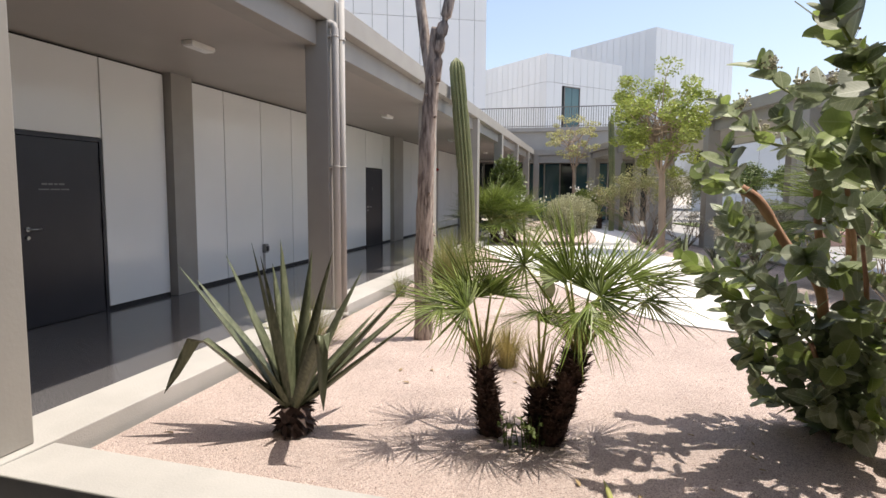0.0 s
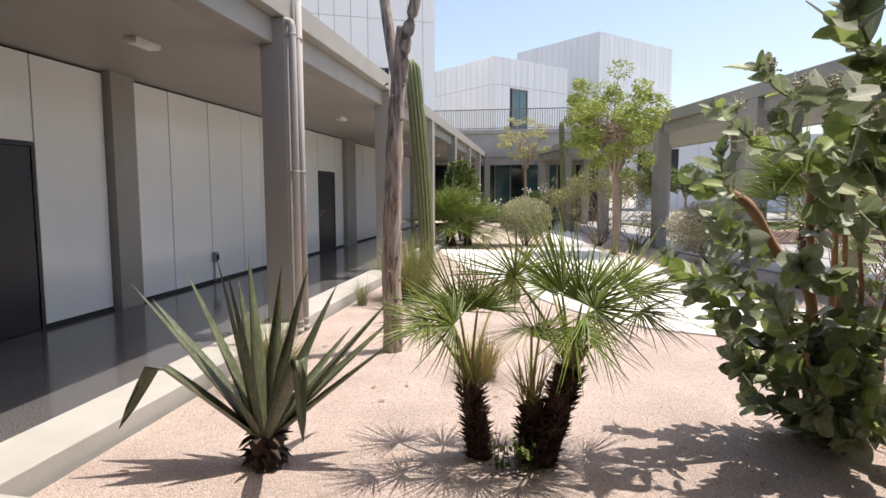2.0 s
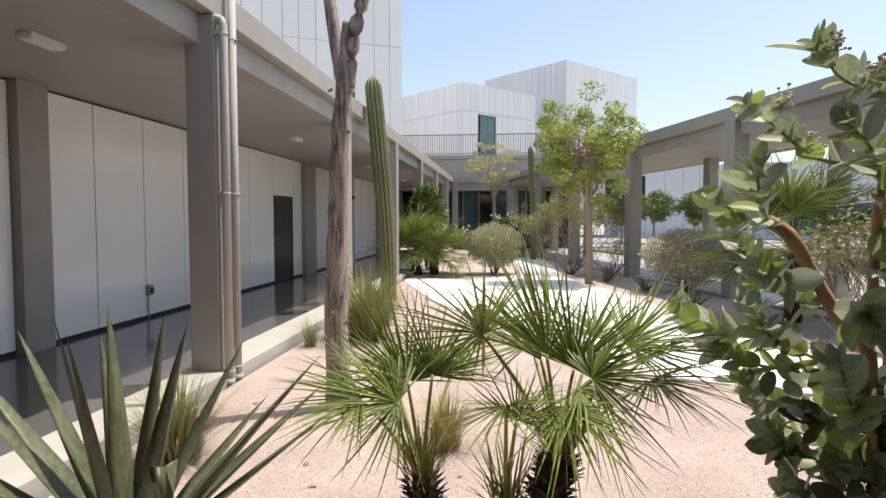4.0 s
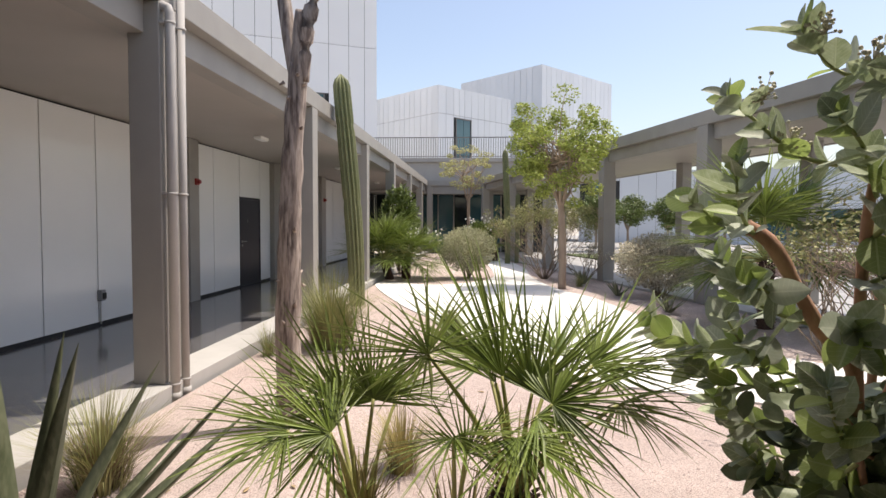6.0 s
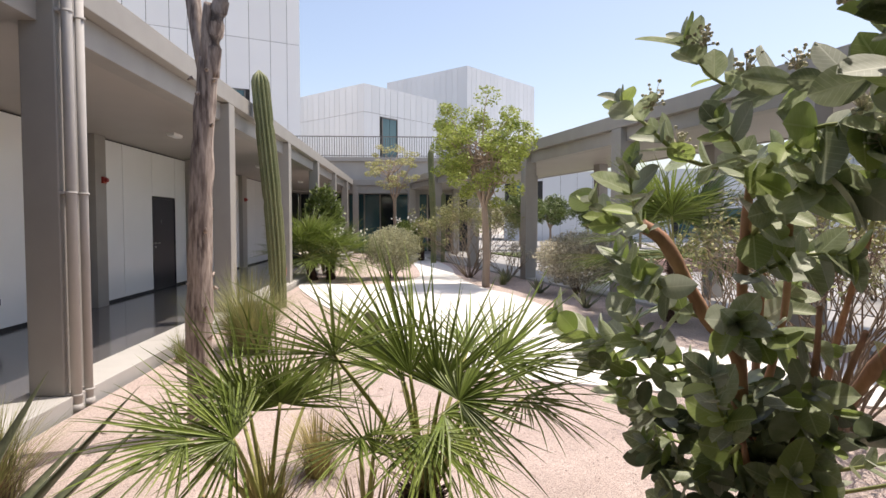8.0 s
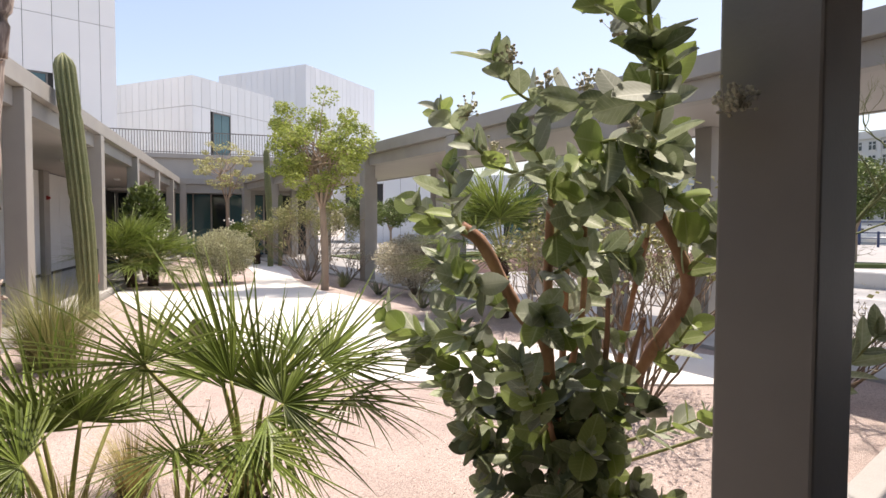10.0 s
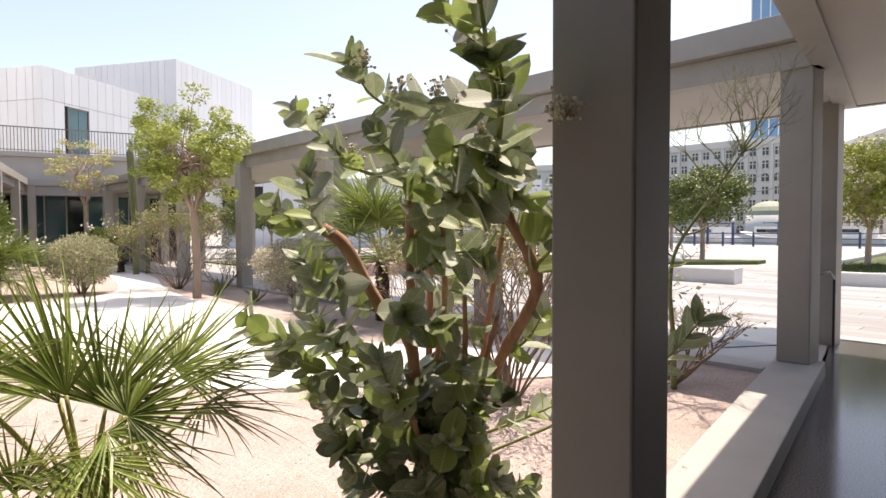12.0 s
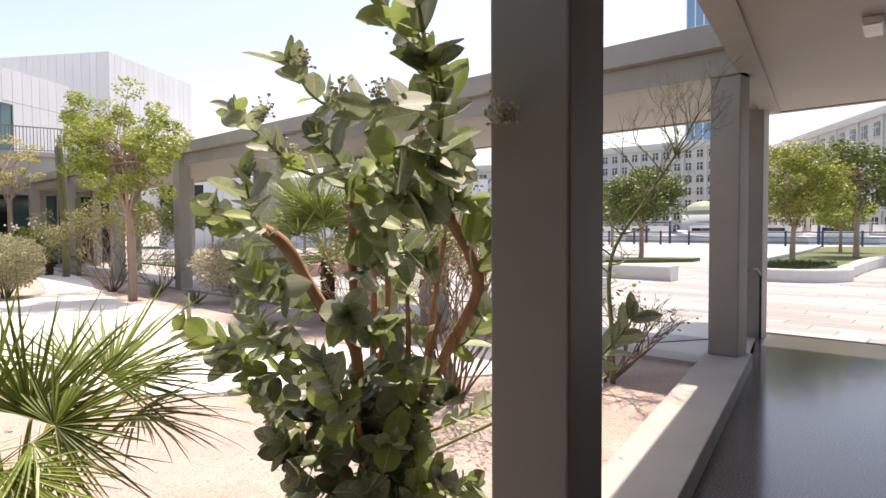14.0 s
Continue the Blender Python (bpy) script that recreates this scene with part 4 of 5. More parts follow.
# pencil cactus tree with bare branching stems
pc = thing("pencil_cactus", (4.75, 5.42, G), "thin pencil cactus with bare pale branching stems", "cactus")
rr = random.Random(5)
main = path_points([(0, 0, -0.03), (0.0, 0.02, 0.5), (-0.02, 0.04, 0.95), (0.05, 0.02, 1.3), (0.28, -0.15, 1.75), (0.5, -0.3, 2.15)], 4)
part("trunk", tube(B(), main, taper(len(main), 0.026, 0.010), 8), PENCIL, pc)
tips = []
for start, d0, L, dep, wn in ((main[-1], (0.3, -0.1, 1), 0.26, 5, 0.36), (main[-1], (0.1, 0.2, 1), 0.28, 5, 0.36), (main[-1], (0.7, -0.4, 0.7), 0.26, 5, 0.36), (main[-1], (0.5, 0.3, 0.9), 0.24, 6, 0.42), (main[-1], (-0.3, 0.0, 1.0), 0.22, 6, 0.42), (main[-1], (0.9, 0.1, 0.3), 0.22, 6, 0.45), (main[-1], (0.1, -0.7, 0.6), 0.24, 6, 0.42), (main[-3], (-0.3, 0.4, 0.6), 0.24, 6, 0.45), (main[-6], (0.2, -0.7, 0.5), 0.28, 6, 0.45), (main[-5], (0.6, -0.1, 0.5), 0.26, 5, 0.42),
                              (main[-5], (-0.3, 0.3, 0.8), 0.26, 5, 0.42), (main[-8], (-0.5, 0.5, 0.8), 0.34, 5, 0.42), (main[-8], (0.5, -0.6, 0.2), 0.3, 5, 0.5), (main[-10], (-0.5, 0.2, 0.4), 0.3, 5, 0.5),
                              (main[-11], (0.6, -0.4, 0.0), 0.26, 5, 0.6), (main[-12], (-0.4, 0.5, 0.6), 0.4, 5, 0.45)):
    b2 = B()
    grow(b2, tips, start, d0, L, 0.010, dep, rr, wn, 2, 0.78, 0.10, 5)
    part("stem", b2, PENCIL, pc)


# broad-leaved milkweed shrub
def oval_leaf(length, width, cup, curl):
    """A thick oval leaf along +y with a raised pale midrib, cupped along its length."""
    b = B()
    rows = []
    n = 8
    for i in range(n + 1):
        t = i / n
        w = width * 0.5 * math.sin(math.pi * min(1, 0.05 + 0.95 * t) ** 1.02) ** 0.62 if 0 < t < 1 else width * (0.12 if t == 0 else 0.02)
        z = -curl * length * t * t
        rows.append([b.verts.new((f * w, length * t, z + cup * abs(f) ** 1.5 * w + (0.0 if f else -0.004))) for f in (-1, -0.5, 0, 0.5, 1)])
    for a, c in zip(rows, rows[1:]):
        for k in range(4):
            b.faces.new((a[k], a[k + 1], c[k + 1], c[k])).smooth = True
    return b


NARROW = mesh_of(oval_leaf(0.165, 0.062, 0.35, 0.06), "leaf", MILKWEED)
OVALS = [mesh_of(oval_leaf(L, W, c, k), "leaf", mat) for mat in (MILKWEED, MILKWEED, MILKWEED_FRESH, MILKWEED_SILVER) for L, W, c, k in ((0.165, 0.118, 0.06, 0.02), (0.175, 0.125, 0.14, 0.06), (0.155, 0.118, 0.02, -0.03), (0.175, 0.098, 0.28, 0.12), (0.16, 0.092, 0.45, 0.05))]


def milkweed(place, sprays, limbs, label, scale=1.0, seed=1, blossoms=(), inner=0):
    """limbs: woody stems; sprays: leafy shoots with opposite pairs of leaves along them."""
    rr = random.Random(seed)
    m = thing("milkweed_shrub", place, label, "shrub")
    o = Vector(place)
    for pts_, r0, r1 in limbs:
        q = path_points([Vector(p) - o for p in pts_], 5)
        part("limb", bark_tube(q, taper(len(q), r0, r1), 9, 0.2, seed), RED_BARK, m)
    for pts_, gap, size, droop in sprays:
        q = path_points([Vector(p) - o for p in pts_], 6)
        part("shoot", tube(B(), q, taper(len(q), 0.010, 0.004), 6), GREEN_STEM, m)
        gap *= 0.62
        total = sum((c - a).length for a, c in zip(q, q[1:]))
        dist, last, turn = 0.0, 0.0, rr.uniform(0, 3.1)
        for a, c in zip(q, q[1:]):
            dist += (c - a).length
            if dist - last < gap and c is not q[-1]:
                continue
            last = dist
            if droop < 0 and dist < total * 0.62:
                continue
            d = (c - a).normalized()
            ref = d.cross(Vector((0, 0, 1)))
            ref = ref.normalized() if ref.length > 0.05 else Vector((1, 0, 0))
            up = ref.cross(d)
            turn += math.pi / 2 + rr.uniform(-0.3, 0.3)
            pair = 4 if c is q[-1] else 2
            for s in range(pair):
                an = turn + s * math.tau / pair
                side = ref * math.cos(an) + up * math.sin(an)
                y = (side * rr.uniform(0.5, 1.0) + d * rr.uniform(0.3, 1.0) + Vector((0, 0, 0.25 - droop * rr.uniform(0.3, 1.2)))).normalized()
                if droop < 0:
                    y = (up * (-1) ** s * rr.uniform(0.5, 0.9) + d + ref * rr.uniform(-0.3, 0.3)).normalized()
                z = (d * 0.7 - side * rr.uniform(0.0, 0.8) + Vector((rr.gauss(0, 0.4), rr.gauss(0, 0.4), rr.uniform(-0.1, 0.6))))
                if droop < 0:
                    z = ref + Vector((rr.gauss(0, 0.3), rr.gauss(0, 0.3), 0.5))
                z = (z - y * z.dot(y)).normalized()
                x = y.cross(z)
                k = size * scale * rr.uniform(0.5, 1.15) * (0.72 if pair == 4 else 1.0)
                f = part("leaf", NARROW if droop < 0 else rr.choice(OVALS), MILKWEED, m)
                f.matrix_basis = Matrix(((x.x, y.x, z.x, c.x), (x.y, y.y, z.y, c.y), (x.z, y.z, z.z, c.z), (0, 0, 0, 1))) @ Matrix.Diagonal((k, k, k, 1))
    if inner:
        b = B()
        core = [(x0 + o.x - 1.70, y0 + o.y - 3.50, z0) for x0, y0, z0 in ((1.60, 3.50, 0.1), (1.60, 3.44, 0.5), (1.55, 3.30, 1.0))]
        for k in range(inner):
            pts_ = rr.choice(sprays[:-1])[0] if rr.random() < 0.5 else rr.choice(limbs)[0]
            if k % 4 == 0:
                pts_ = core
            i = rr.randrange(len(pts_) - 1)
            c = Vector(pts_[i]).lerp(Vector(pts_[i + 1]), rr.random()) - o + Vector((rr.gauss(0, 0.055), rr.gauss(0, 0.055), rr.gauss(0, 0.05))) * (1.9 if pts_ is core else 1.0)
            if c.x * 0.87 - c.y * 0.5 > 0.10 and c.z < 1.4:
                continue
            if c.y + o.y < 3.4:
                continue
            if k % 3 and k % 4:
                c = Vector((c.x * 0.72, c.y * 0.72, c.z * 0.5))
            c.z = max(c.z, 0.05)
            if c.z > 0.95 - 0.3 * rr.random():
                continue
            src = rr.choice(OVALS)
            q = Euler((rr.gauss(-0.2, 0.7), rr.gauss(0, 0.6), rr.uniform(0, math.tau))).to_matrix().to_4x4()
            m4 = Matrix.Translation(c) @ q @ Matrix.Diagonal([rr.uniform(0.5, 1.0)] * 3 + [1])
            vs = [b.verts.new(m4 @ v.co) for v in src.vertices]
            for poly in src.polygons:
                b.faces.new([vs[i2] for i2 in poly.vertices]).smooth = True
        # inner leaves take the darkened material, which paints in the shade inside the shrub
        part("inner_foliage", b, MILKWEED_SHADED, m, kind="stuff")
    for p in blossoms:
        b = B()
        c = Vector(p) - o
        for k in range(30):
            e = c + Vector((rr.gauss(0, 0.021), rr.gauss(0, 0.021), rr.gauss(0.0, 0.021)))
            tube(b, [c - Vector((0, 0, 0.03)), e], [0.0016, 0.001], 4)
            bmesh.ops.create_icosphere(b, subdivisions=1, radius=rr.uniform(0.005, 0.009), matrix=Matrix.Translation(e))
        part("blossom", b, BLOSSOM, m, "faded pale pinkish flower cluster")
    return m


WOODY = [([(1.90, 4.51, 0.00), (1.85, 4.25, 0.54), (1.85, 3.99, 0.91), (1.81, 3.68, 1.26), (1.62, 3.59, 1.52), (1.53, 3.59, 1.62)], 0.034, 0.02),
         ([(1.82, 4.55, 0.00), (1.61, 4.40, 0.57), (1.51, 4.26, 0.95), (1.36, 4.24, 1.12), (1.16, 4.17, 1.42), (1.05, 4.17, 1.51)], 0.032, 0.026),
         ([(1.80, 4.57, 0.00), (1.56, 4.31, 0.80), (1.41, 4.06, 1.37), (1.33, 3.88, 1.70)], 0.028, 0.016),
         ([(1.83, 4.59, 0.00), (1.76, 4.55, 0.56), (1.73, 4.48, 1.05), (1.63, 4.29, 1.46)], 0.026, 0.014),
         ([(1.96, 4.50, 0.00), (1.87, 4.21, 0.46), (1.73, 3.97, 0.82), (1.67, 3.76, 1.15)], 0.024, 0.010),
         ([(1.76, 4.48, 0.00), (1.69, 4.25, 0.40), (1.64, 3.99, 0.87), (1.52, 3.78, 1.23)], 0.022, 0.010),
         ([(1.87, 4.66, 0.00), (1.72, 4.46, 0.56), (1.62, 4.13, 1.14), (1.46, 3.86, 1.54)], 0.024, 0.010),
         ([(1.80, 4.48, 0.00), (1.58, 4.23, 0.34), (1.41, 4.04, 0.68)], 0.022, 0.012),
         ([(1.94, 4.56, 0.00), (2.01, 4.50, 0.46), (2.00, 4.35, 0.97), (1.83, 3.96, 1.47)], 0.024, 0.012)]
SPRAYS = [([(1.05, 4.17, 1.51), (0.97, 4.21, 1.52), (0.87, 4.21, 1.60)], 0.05, 1.0, 0.1), ([(1.10, 4.18, 1.46), (0.99, 4.07, 1.55), (0.92, 3.96, 1.70)], 0.06, 1.0, 0.1),
          ([(1.33, 3.88, 1.70), (1.14, 3.95, 1.74), (0.96, 3.95, 1.88), (0.88, 3.93, 1.94)], 0.065, 0.9, 0.2), ([(1.36, 3.92, 1.61), (1.21, 3.75, 1.75), (1.10, 3.69, 1.83)], 0.06, 0.95, 0.2),
          ([(1.53, 3.59, 1.62), (1.38, 3.32, 1.84), (1.26, 3.14, 1.96), (1.17, 3.15, 2.08), (1.12, 3.23, 2.16)], 0.10, 1.08, 0.25),
          ([(1.40, 3.36, 1.81), (1.31, 3.22, 1.92), (1.22, 3.12, 1.98)], 0.11, 1.05, 0.3), ([(1.32, 3.26, 1.89), (1.18, 3.10, 2.03), (1.05, 2.95, 2.13)], 0.11, 1.1, 0.2),
          ([(1.40, 3.24, 1.89), (1.31, 3.55, 1.93), (1.15, 3.75, 1.97), (1.01, 3.72, 2.09)], 0.075, 0.95, 0.2),
          ([(1.53, 4.32, 0.80), (1.21, 4.43, 0.95), (0.96, 4.54, 0.99), (0.82, 4.59, 1.06)], 0.06, 1.0, 0.15), ([(1.49, 4.34, 0.78), (1.25, 4.42, 0.82), (1.07, 4.51, 0.84), (0.98, 4.54, 0.89)], 0.07, 1.0, 0.15), ([(1.62, 4.39, 0.50), (1.38, 4.45, 0.61), (1.20, 4.50, 0.66), (1.10, 4.52, 0.74)], 0.07, 1.05, 0.15), ([(1.28, 4.43, 0.91), (1.13, 4.31, 1.00), (1.00, 4.20, 1.15)], 0.06, 1.0, 0.1),
          ([(1.64, 4.45, 0.43), (1.34, 4.60, 0.50), (1.16, 4.62, 0.68)], 0.06, 1.05, 0.15), ([(1.57, 4.37, 0.40), (1.32, 4.34, 0.45), (1.14, 4.30, 0.58)], 0.06, 1.0, 0.2),
          ([(1.80, 4.52, 0.08), (1.47, 4.53, 0.16), (1.30, 4.48, 0.23)], 0.06, 1.0, 0.1), ([(1.41, 4.04, 0.68), (1.27, 3.93, 0.81), (1.15, 3.79, 1.00)], 0.06, 1.0, 0.2),
          ([(1.69, 4.35, 0.23), (1.52, 4.08, 0.28), (1.40, 3.92, 0.41)], 0.06, 1.0, 0.1), ([(1.41, 4.05, 0.66), (1.36, 4.19, 0.50), (1.20, 4.21, 0.43)], 0.06, 1.0, 0.2),
          ([(1.85, 3.99, 0.91), (1.90, 3.87, 1.00), (1.89, 3.75, 1.12)], 0.06, 0.95, 0.1), ([(1.92, 4.24, 0.46), (2.07, 4.05, 0.58), (2.16, 3.96, 0.65)], 0.06, 0.95, 0.2),
          ([(1.36, 4.24, 1.12), (1.17, 4.31, 1.19), (1.01, 4.29, 1.37)], 0.06, 1.0, 0.15),
          ([(1.21, 4.22, 1.30), (1.14, 4.15, 1.26), (1.01, 4.04, 1.30)], 0.06, 1.0, 0.15), ([(1.40, 4.01, 1.46), (1.40, 3.77, 1.61), (1.42, 3.65, 1.66), (1.51, 3.57, 1.62)], 0.034, 1.2, 0.9),
          ([(1.36, 3.90, 1.67), (1.37, 3.65, 1.80), (1.43, 3.49, 1.80), (1.48, 3.45, 1.76)], 0.034, 1.25, 1.0), ([(1.44, 4.09, 1.30), (1.49, 3.85, 1.40), (1.57, 3.72, 1.41)], 0.036, 1.15, 0.9),
          ([(1.54, 3.60, 1.61), (1.59, 3.52, 1.62), (1.68, 3.50, 1.55)], 0.05, 1.05, 0.6), ([(1.75, 3.67, 1.32), (1.75, 3.51, 1.43), (1.71, 3.40, 1.54)], 0.06, 1.05, 0.3),
          ([(1.49, 4.22, 1.04), (1.55, 4.01, 1.09), (1.63, 3.90, 1.07)], 0.05, 1.1, 0.8), ([(1.57, 4.32, 0.76), (1.65, 4.08, 0.85), (1.72, 4.00, 0.79)], 0.05, 1.1, 0.7), ([(1.63, 4.32, 0.56), (1.68, 4.10, 0.58), (1.73, 4.03, 0.51)], 0.05, 1.1, 0.6),
          ([(1.76, 4.41, 0.35), (1.78, 4.20, 0.35), (1.83, 4.13, 0.26)], 0.05, 1.1, 0.4), ([(1.85, 4.37, 0.18), (1.71, 4.13, 0.19), (1.65, 4.00, 0.23)], 0.05, 1.05, 0.3), ([(1.45, 4.25, 1.00), (1.38, 4.07, 1.13), (1.33, 3.96, 1.15)], 0.05, 1.1, 0.5),
          ([(1.63, 4.29, 1.46), (1.59, 4.10, 1.64), (1.57, 3.92, 1.77)], 0.06, 1.05, 0.2), ([(1.73, 4.48, 1.05), (1.79, 4.39, 1.18), (1.79, 4.22, 1.35)], 0.06, 1.05, 0.2), ([(1.83, 3.96, 1.47), (1.70, 3.74, 1.66), (1.57, 3.52, 1.80)], 0.06, 1.05, 0.2),
          ([(1.74, 4.32, 0.40), (1.70, 4.08, 0.55), (1.66, 3.92, 0.72)], 0.045, 1.0, 0.4), ([(1.76, 4.34, 0.20), (1.72, 4.05, 0.30), (1.72, 3.86, 0.40)], 0.045, 1.0, 0.3),
          ([(1.70, 4.24, 0.62), (1.62, 4.02, 0.80), (1.58, 3.88, 0.92)], 0.045, 1.0, 0.5), ([(1.80, 4.36, 0.15), (1.84, 4.06, 0.22), (1.92, 3.90, 0.32)], 0.05, 0.95, 0.2),
          ([(1.66, 4.30, 0.30), (1.54, 4.02, 0.50), (1.48, 3.84, 0.62)], 0.05, 1.0, 0.3),
          ([(2.02, 4.40, 0.28), (2.32, 4.02, 0.55), (2.52, 3.74, 0.80), (2.60, 3.62, 0.94), (2.65, 3.54, 1.07)], 0.10, 1.18, -0.25)]
milkweed((1.84, 4.54, G), SPRAYS, WOODY, "large milkweed shrub with thick grey-green oval leaves", 0.91, 3,
         [(1.05, 3.68, 2.10), (0.97, 3.88, 1.95), (1.24, 3.32, 2.10), (1.18, 3.27, 2.15), (1.43, 3.11, 1.86), (1.43, 3.05, 1.86), (1.39, 3.45, 1.86), (1.27, 3.55, 2.00), (1.18, 3.67, 2.01), (1.45, 3.44, 1.77), (1.09, 3.93, 1.82)], 760)

# ---- far end of the court and the buildings beyond ----
b = B()
prism(b, [(-2.9, 31.004), (0.9, 31.004), (0.9, 35.0), (-2.9, 35.0)], -0.3, 0.0)
solid("floor_north", b, FLOOR, "dark floor before the glazed far doors", "floor", kind="structure")
b = B()
prism(b, [(-5.55, 31.2), (3.4, 31.2), (3.4, 35.0), (-5.55, 35.0)], SOFFIT_Z - 0.1, ROOF_Z)
solid("ceiling_north", b, SOFFIT, "taupe soffit before the glazed far doors", "ceiling", kind="structure")
nb = thing("beam_north", (-2.92, 30.9, 0), "taupe roof beam across the far end of the court", "beam", kind="structure")
part("beam", box(B(), 0, 4.6, 0.1, 0.3, SOFFIT_Z - 0.16, LIP_Z - 0.02, None, 0.006), TAUPE, nb)
part("fascia", box(B(), 0, 4.6, 0.0, 0.3, LIP_Z - 0.016, ROOF_Z - 0.006, None, 0.006), TAUPE, nb)
for x in (-2.6, 0.35):
    column(pose(x, 30.93, 0), 0.27, 0.27, 0.0)
glazing = thing("glazed_facade", (-5.5, 33.2, 0), "dark glass doors and windows in grey metal frames", "glass facade", kind="structure")
for i in range(11):
    x0 = i * 0.82
    part("pane", box(B(), x0 + 0.04, x0 + 0.78, 0.0, 0.02, 0.06, 2.95), TEAL_GLASS if i in (3, 4, 6, 7) else DARK_GLASS, glazing)
    part("mullion", box(B(), x0 - 0.03, x0 + 0.036, -0.05, 0.06, 0.0, 3.0, None, 0.004), PIPE, glazing)
part("back_wall", box(B(), -0.1, 9.2, 0.06, 0.3, 0.0, 3.0), JOINT, glazing)
b = B()
prism(b, [(-6.4, 32.0), (3.0, 32.0), (3.4, 38.0), (-6.4, 38.0)], ROOF_Z + 0.004, 4.55)
solid("wall_terrace", b, BAND, "grey parapet wall under the roof terrace", "wall", kind="structure")
ts = thing("trim_terrace", (-6.4, 31.85, 4.554), "projecting grey edge of the roof terrace", "trim", kind="structure")
part("slab_edge", box(B(), 0, 9.3, 0, 0.5, 0, 0.2, None, 0.01), BAND, ts)
rail = thing("terrace_railing", (-6.4, 31.95, 4.756), "dark metal railing of close upright bars on the terrace", "railing")
part("top_rail", box(B(), 0, 7.9, -0.025, 0.025, 1.0, 1.04), FRAME_GREY, rail)
part("bottom_rail", box(B(), 0, 7.9, -0.02, 0.02, 0.06, 0.09), FRAME_GREY, rail)
bar = mesh_of(box(B(), -0.012, 0.012, -0.012, 0.012, 0.0, 1.0), "bar", FRAME_GREY)
for i in range(66):
    part("bar", bar, FRAME_GREY, rail).location = (0.06 + i * 0.12, 0, 0)
rail2 = thing("terrace_railing", (1.5, 31.95, 4.756), "dark metal railing of close upright bars returning along the stair", "railing", turn=58)
part("top_rail", box(B(), 0, 5.0, -0.025, 0.025, 1.0, 1.04), FRAME_GREY, rail2)
for i in range(36):
    part("bar", bar, FRAME_GREY, rail2).location = (0.06 + i * 0.14, 0, 0)


def clad_face(parent, length, z0, rows, width, windows=(), depth=0.3, seed=1, metal=WHITE_METAL):
    """White metal panels over a dark backing, along the parent's x; windows are (from, to, bottom, top)."""
    rr = random.Random(seed)
    part("backing", box(B(), 0.07, length - 0.07, 0.05, depth, z0, rows[-1] - 0.02), JOINT, parent)
    xs = [0.0]
    while xs[-1] < length - width * 0.6:
        xs.append(xs[-1] + width * rr.uniform(0.82, 1.18))
    xs[-1] = length
    for x0, x1 in zip(xs, xs[1:]):
        lo = z0
        for hi in rows:
            zs = [(lo, hi)]
            for wa, wb, wz0, wz1 in windows:
                if x0 < wb - 0.05 and x1 > wa + 0.05 and lo < wz1 and hi > wz0:
                    zs = [(lo, wz0), (wz1, hi)]
            for p0, p1 in zs:
                if p1 - p0 > 0.1:
                    part("panel", box(B(), x0 + 0.012, x1 - 0.012, 0.0, 0.045, p0 + 0.012, p1 - 0.012), metal, parent)
            lo = hi
    for wa, wb, wz0, wz1 in windows:
        w = part("window", box(box(box(box(B(), wa, wb, -0.03, 0.2, wz0, wz0 + 0.08), wa, wb, -0.03, 0.2, wz1 - 0.08, wz1), wa, wa + 0.07, -0.03, 0.2, wz0, wz1), wb - 0.07, wb, -0.03, 0.2, wz0, wz1), FRAME_GREY, parent, "grey framed window")
        n = max(1, round((wb - wa) / 0.75))
        for i in range(n):
            g0 = wa + 0.07 + (wb - wa - 0.14) * i / n
            part("pane", box(B(), g0 + 0.015, g0 + (wb - wa - 0.14) / n - 0.015, 0.02, 0.045, wz0 + 0.08, wz1 - 0.08), TEAL_GLASS, w)
    return parent


def block(name, corner, front_turn, front, side, z0, rows, label, windows=(), width=0.62, seed=1):
    """A box-shaped building: its front runs from the corner along front_turn, its left side goes back from the corner."""
    t = thing(name, (corner[0], corner[1], 0), label, "building", turn=front_turn)
    f = thing("facade", (0, 0, 0))
    f.parent = t
    clad_face(t, front, z0, rows, width, windows, 0.3, seed)
    left = thing("side_facade", (0, 0, 0))
    part("core", box(B(), 0.31, front - 0.05, 0.31, side, z0, rows[-1] - 0.15), WHITE_METAL, t)
    bpy.data.objects.remove(f)
    bpy.data.objects.remove(left)
    sb = thing(name, (corner[0], corner[1], 0), label, "building", turn=front_turn - 90)
    sb.matrix_basis = pose(corner[0], corner[1], 0, 0, 0, front_turn - 90) @ pose(-side, 0, 0)
    clad_face(sb, side - 0.004, z0, rows, width, (), 0.3, seed + 9)
    return t


block("white_building", (-2.9, 42.5), 46.3, 7.42, 10.5, 4.56, [8.95, 10.83], "white metal-clad box building with a tall window", [(1.64, 3.17, 5.85, 8.8)], 0.62, 2)
block("white_building", (4.92, 51.8), 46.2, 10.4, 9.5, 3.0, [9.7, 14.5], "taller white metal-clad box building behind", [], 0.66, 3)
tw = thing("white_tower", (-27.8, 26.4, 0), "white metal-clad building rising above the west walkway", "building", turn=24.9)
clad_face(tw, 24.0, 3.0, [11.5, 22.0], 1.04, [(20.0, 21.0, 5.5, 8.75)], 0.4, 5, TOWER_METAL)
part("core", box(B(), 0, 23.9, 0.41, 10, 3.0, 21.9), TOWER_METAL, tw)
wb = thing("white_gallery", (8.26, 53.2, 0), "long low white building beyond the east walkway", "building", turn=-23.4)
clad_face(wb, 26.7, -0.3, [2.95, 5.7], 1.5, [(1.0, 2.0, 3.2, 5.0), (14.0, 19.0, 0.3, 2.6)], 0.3, 6)
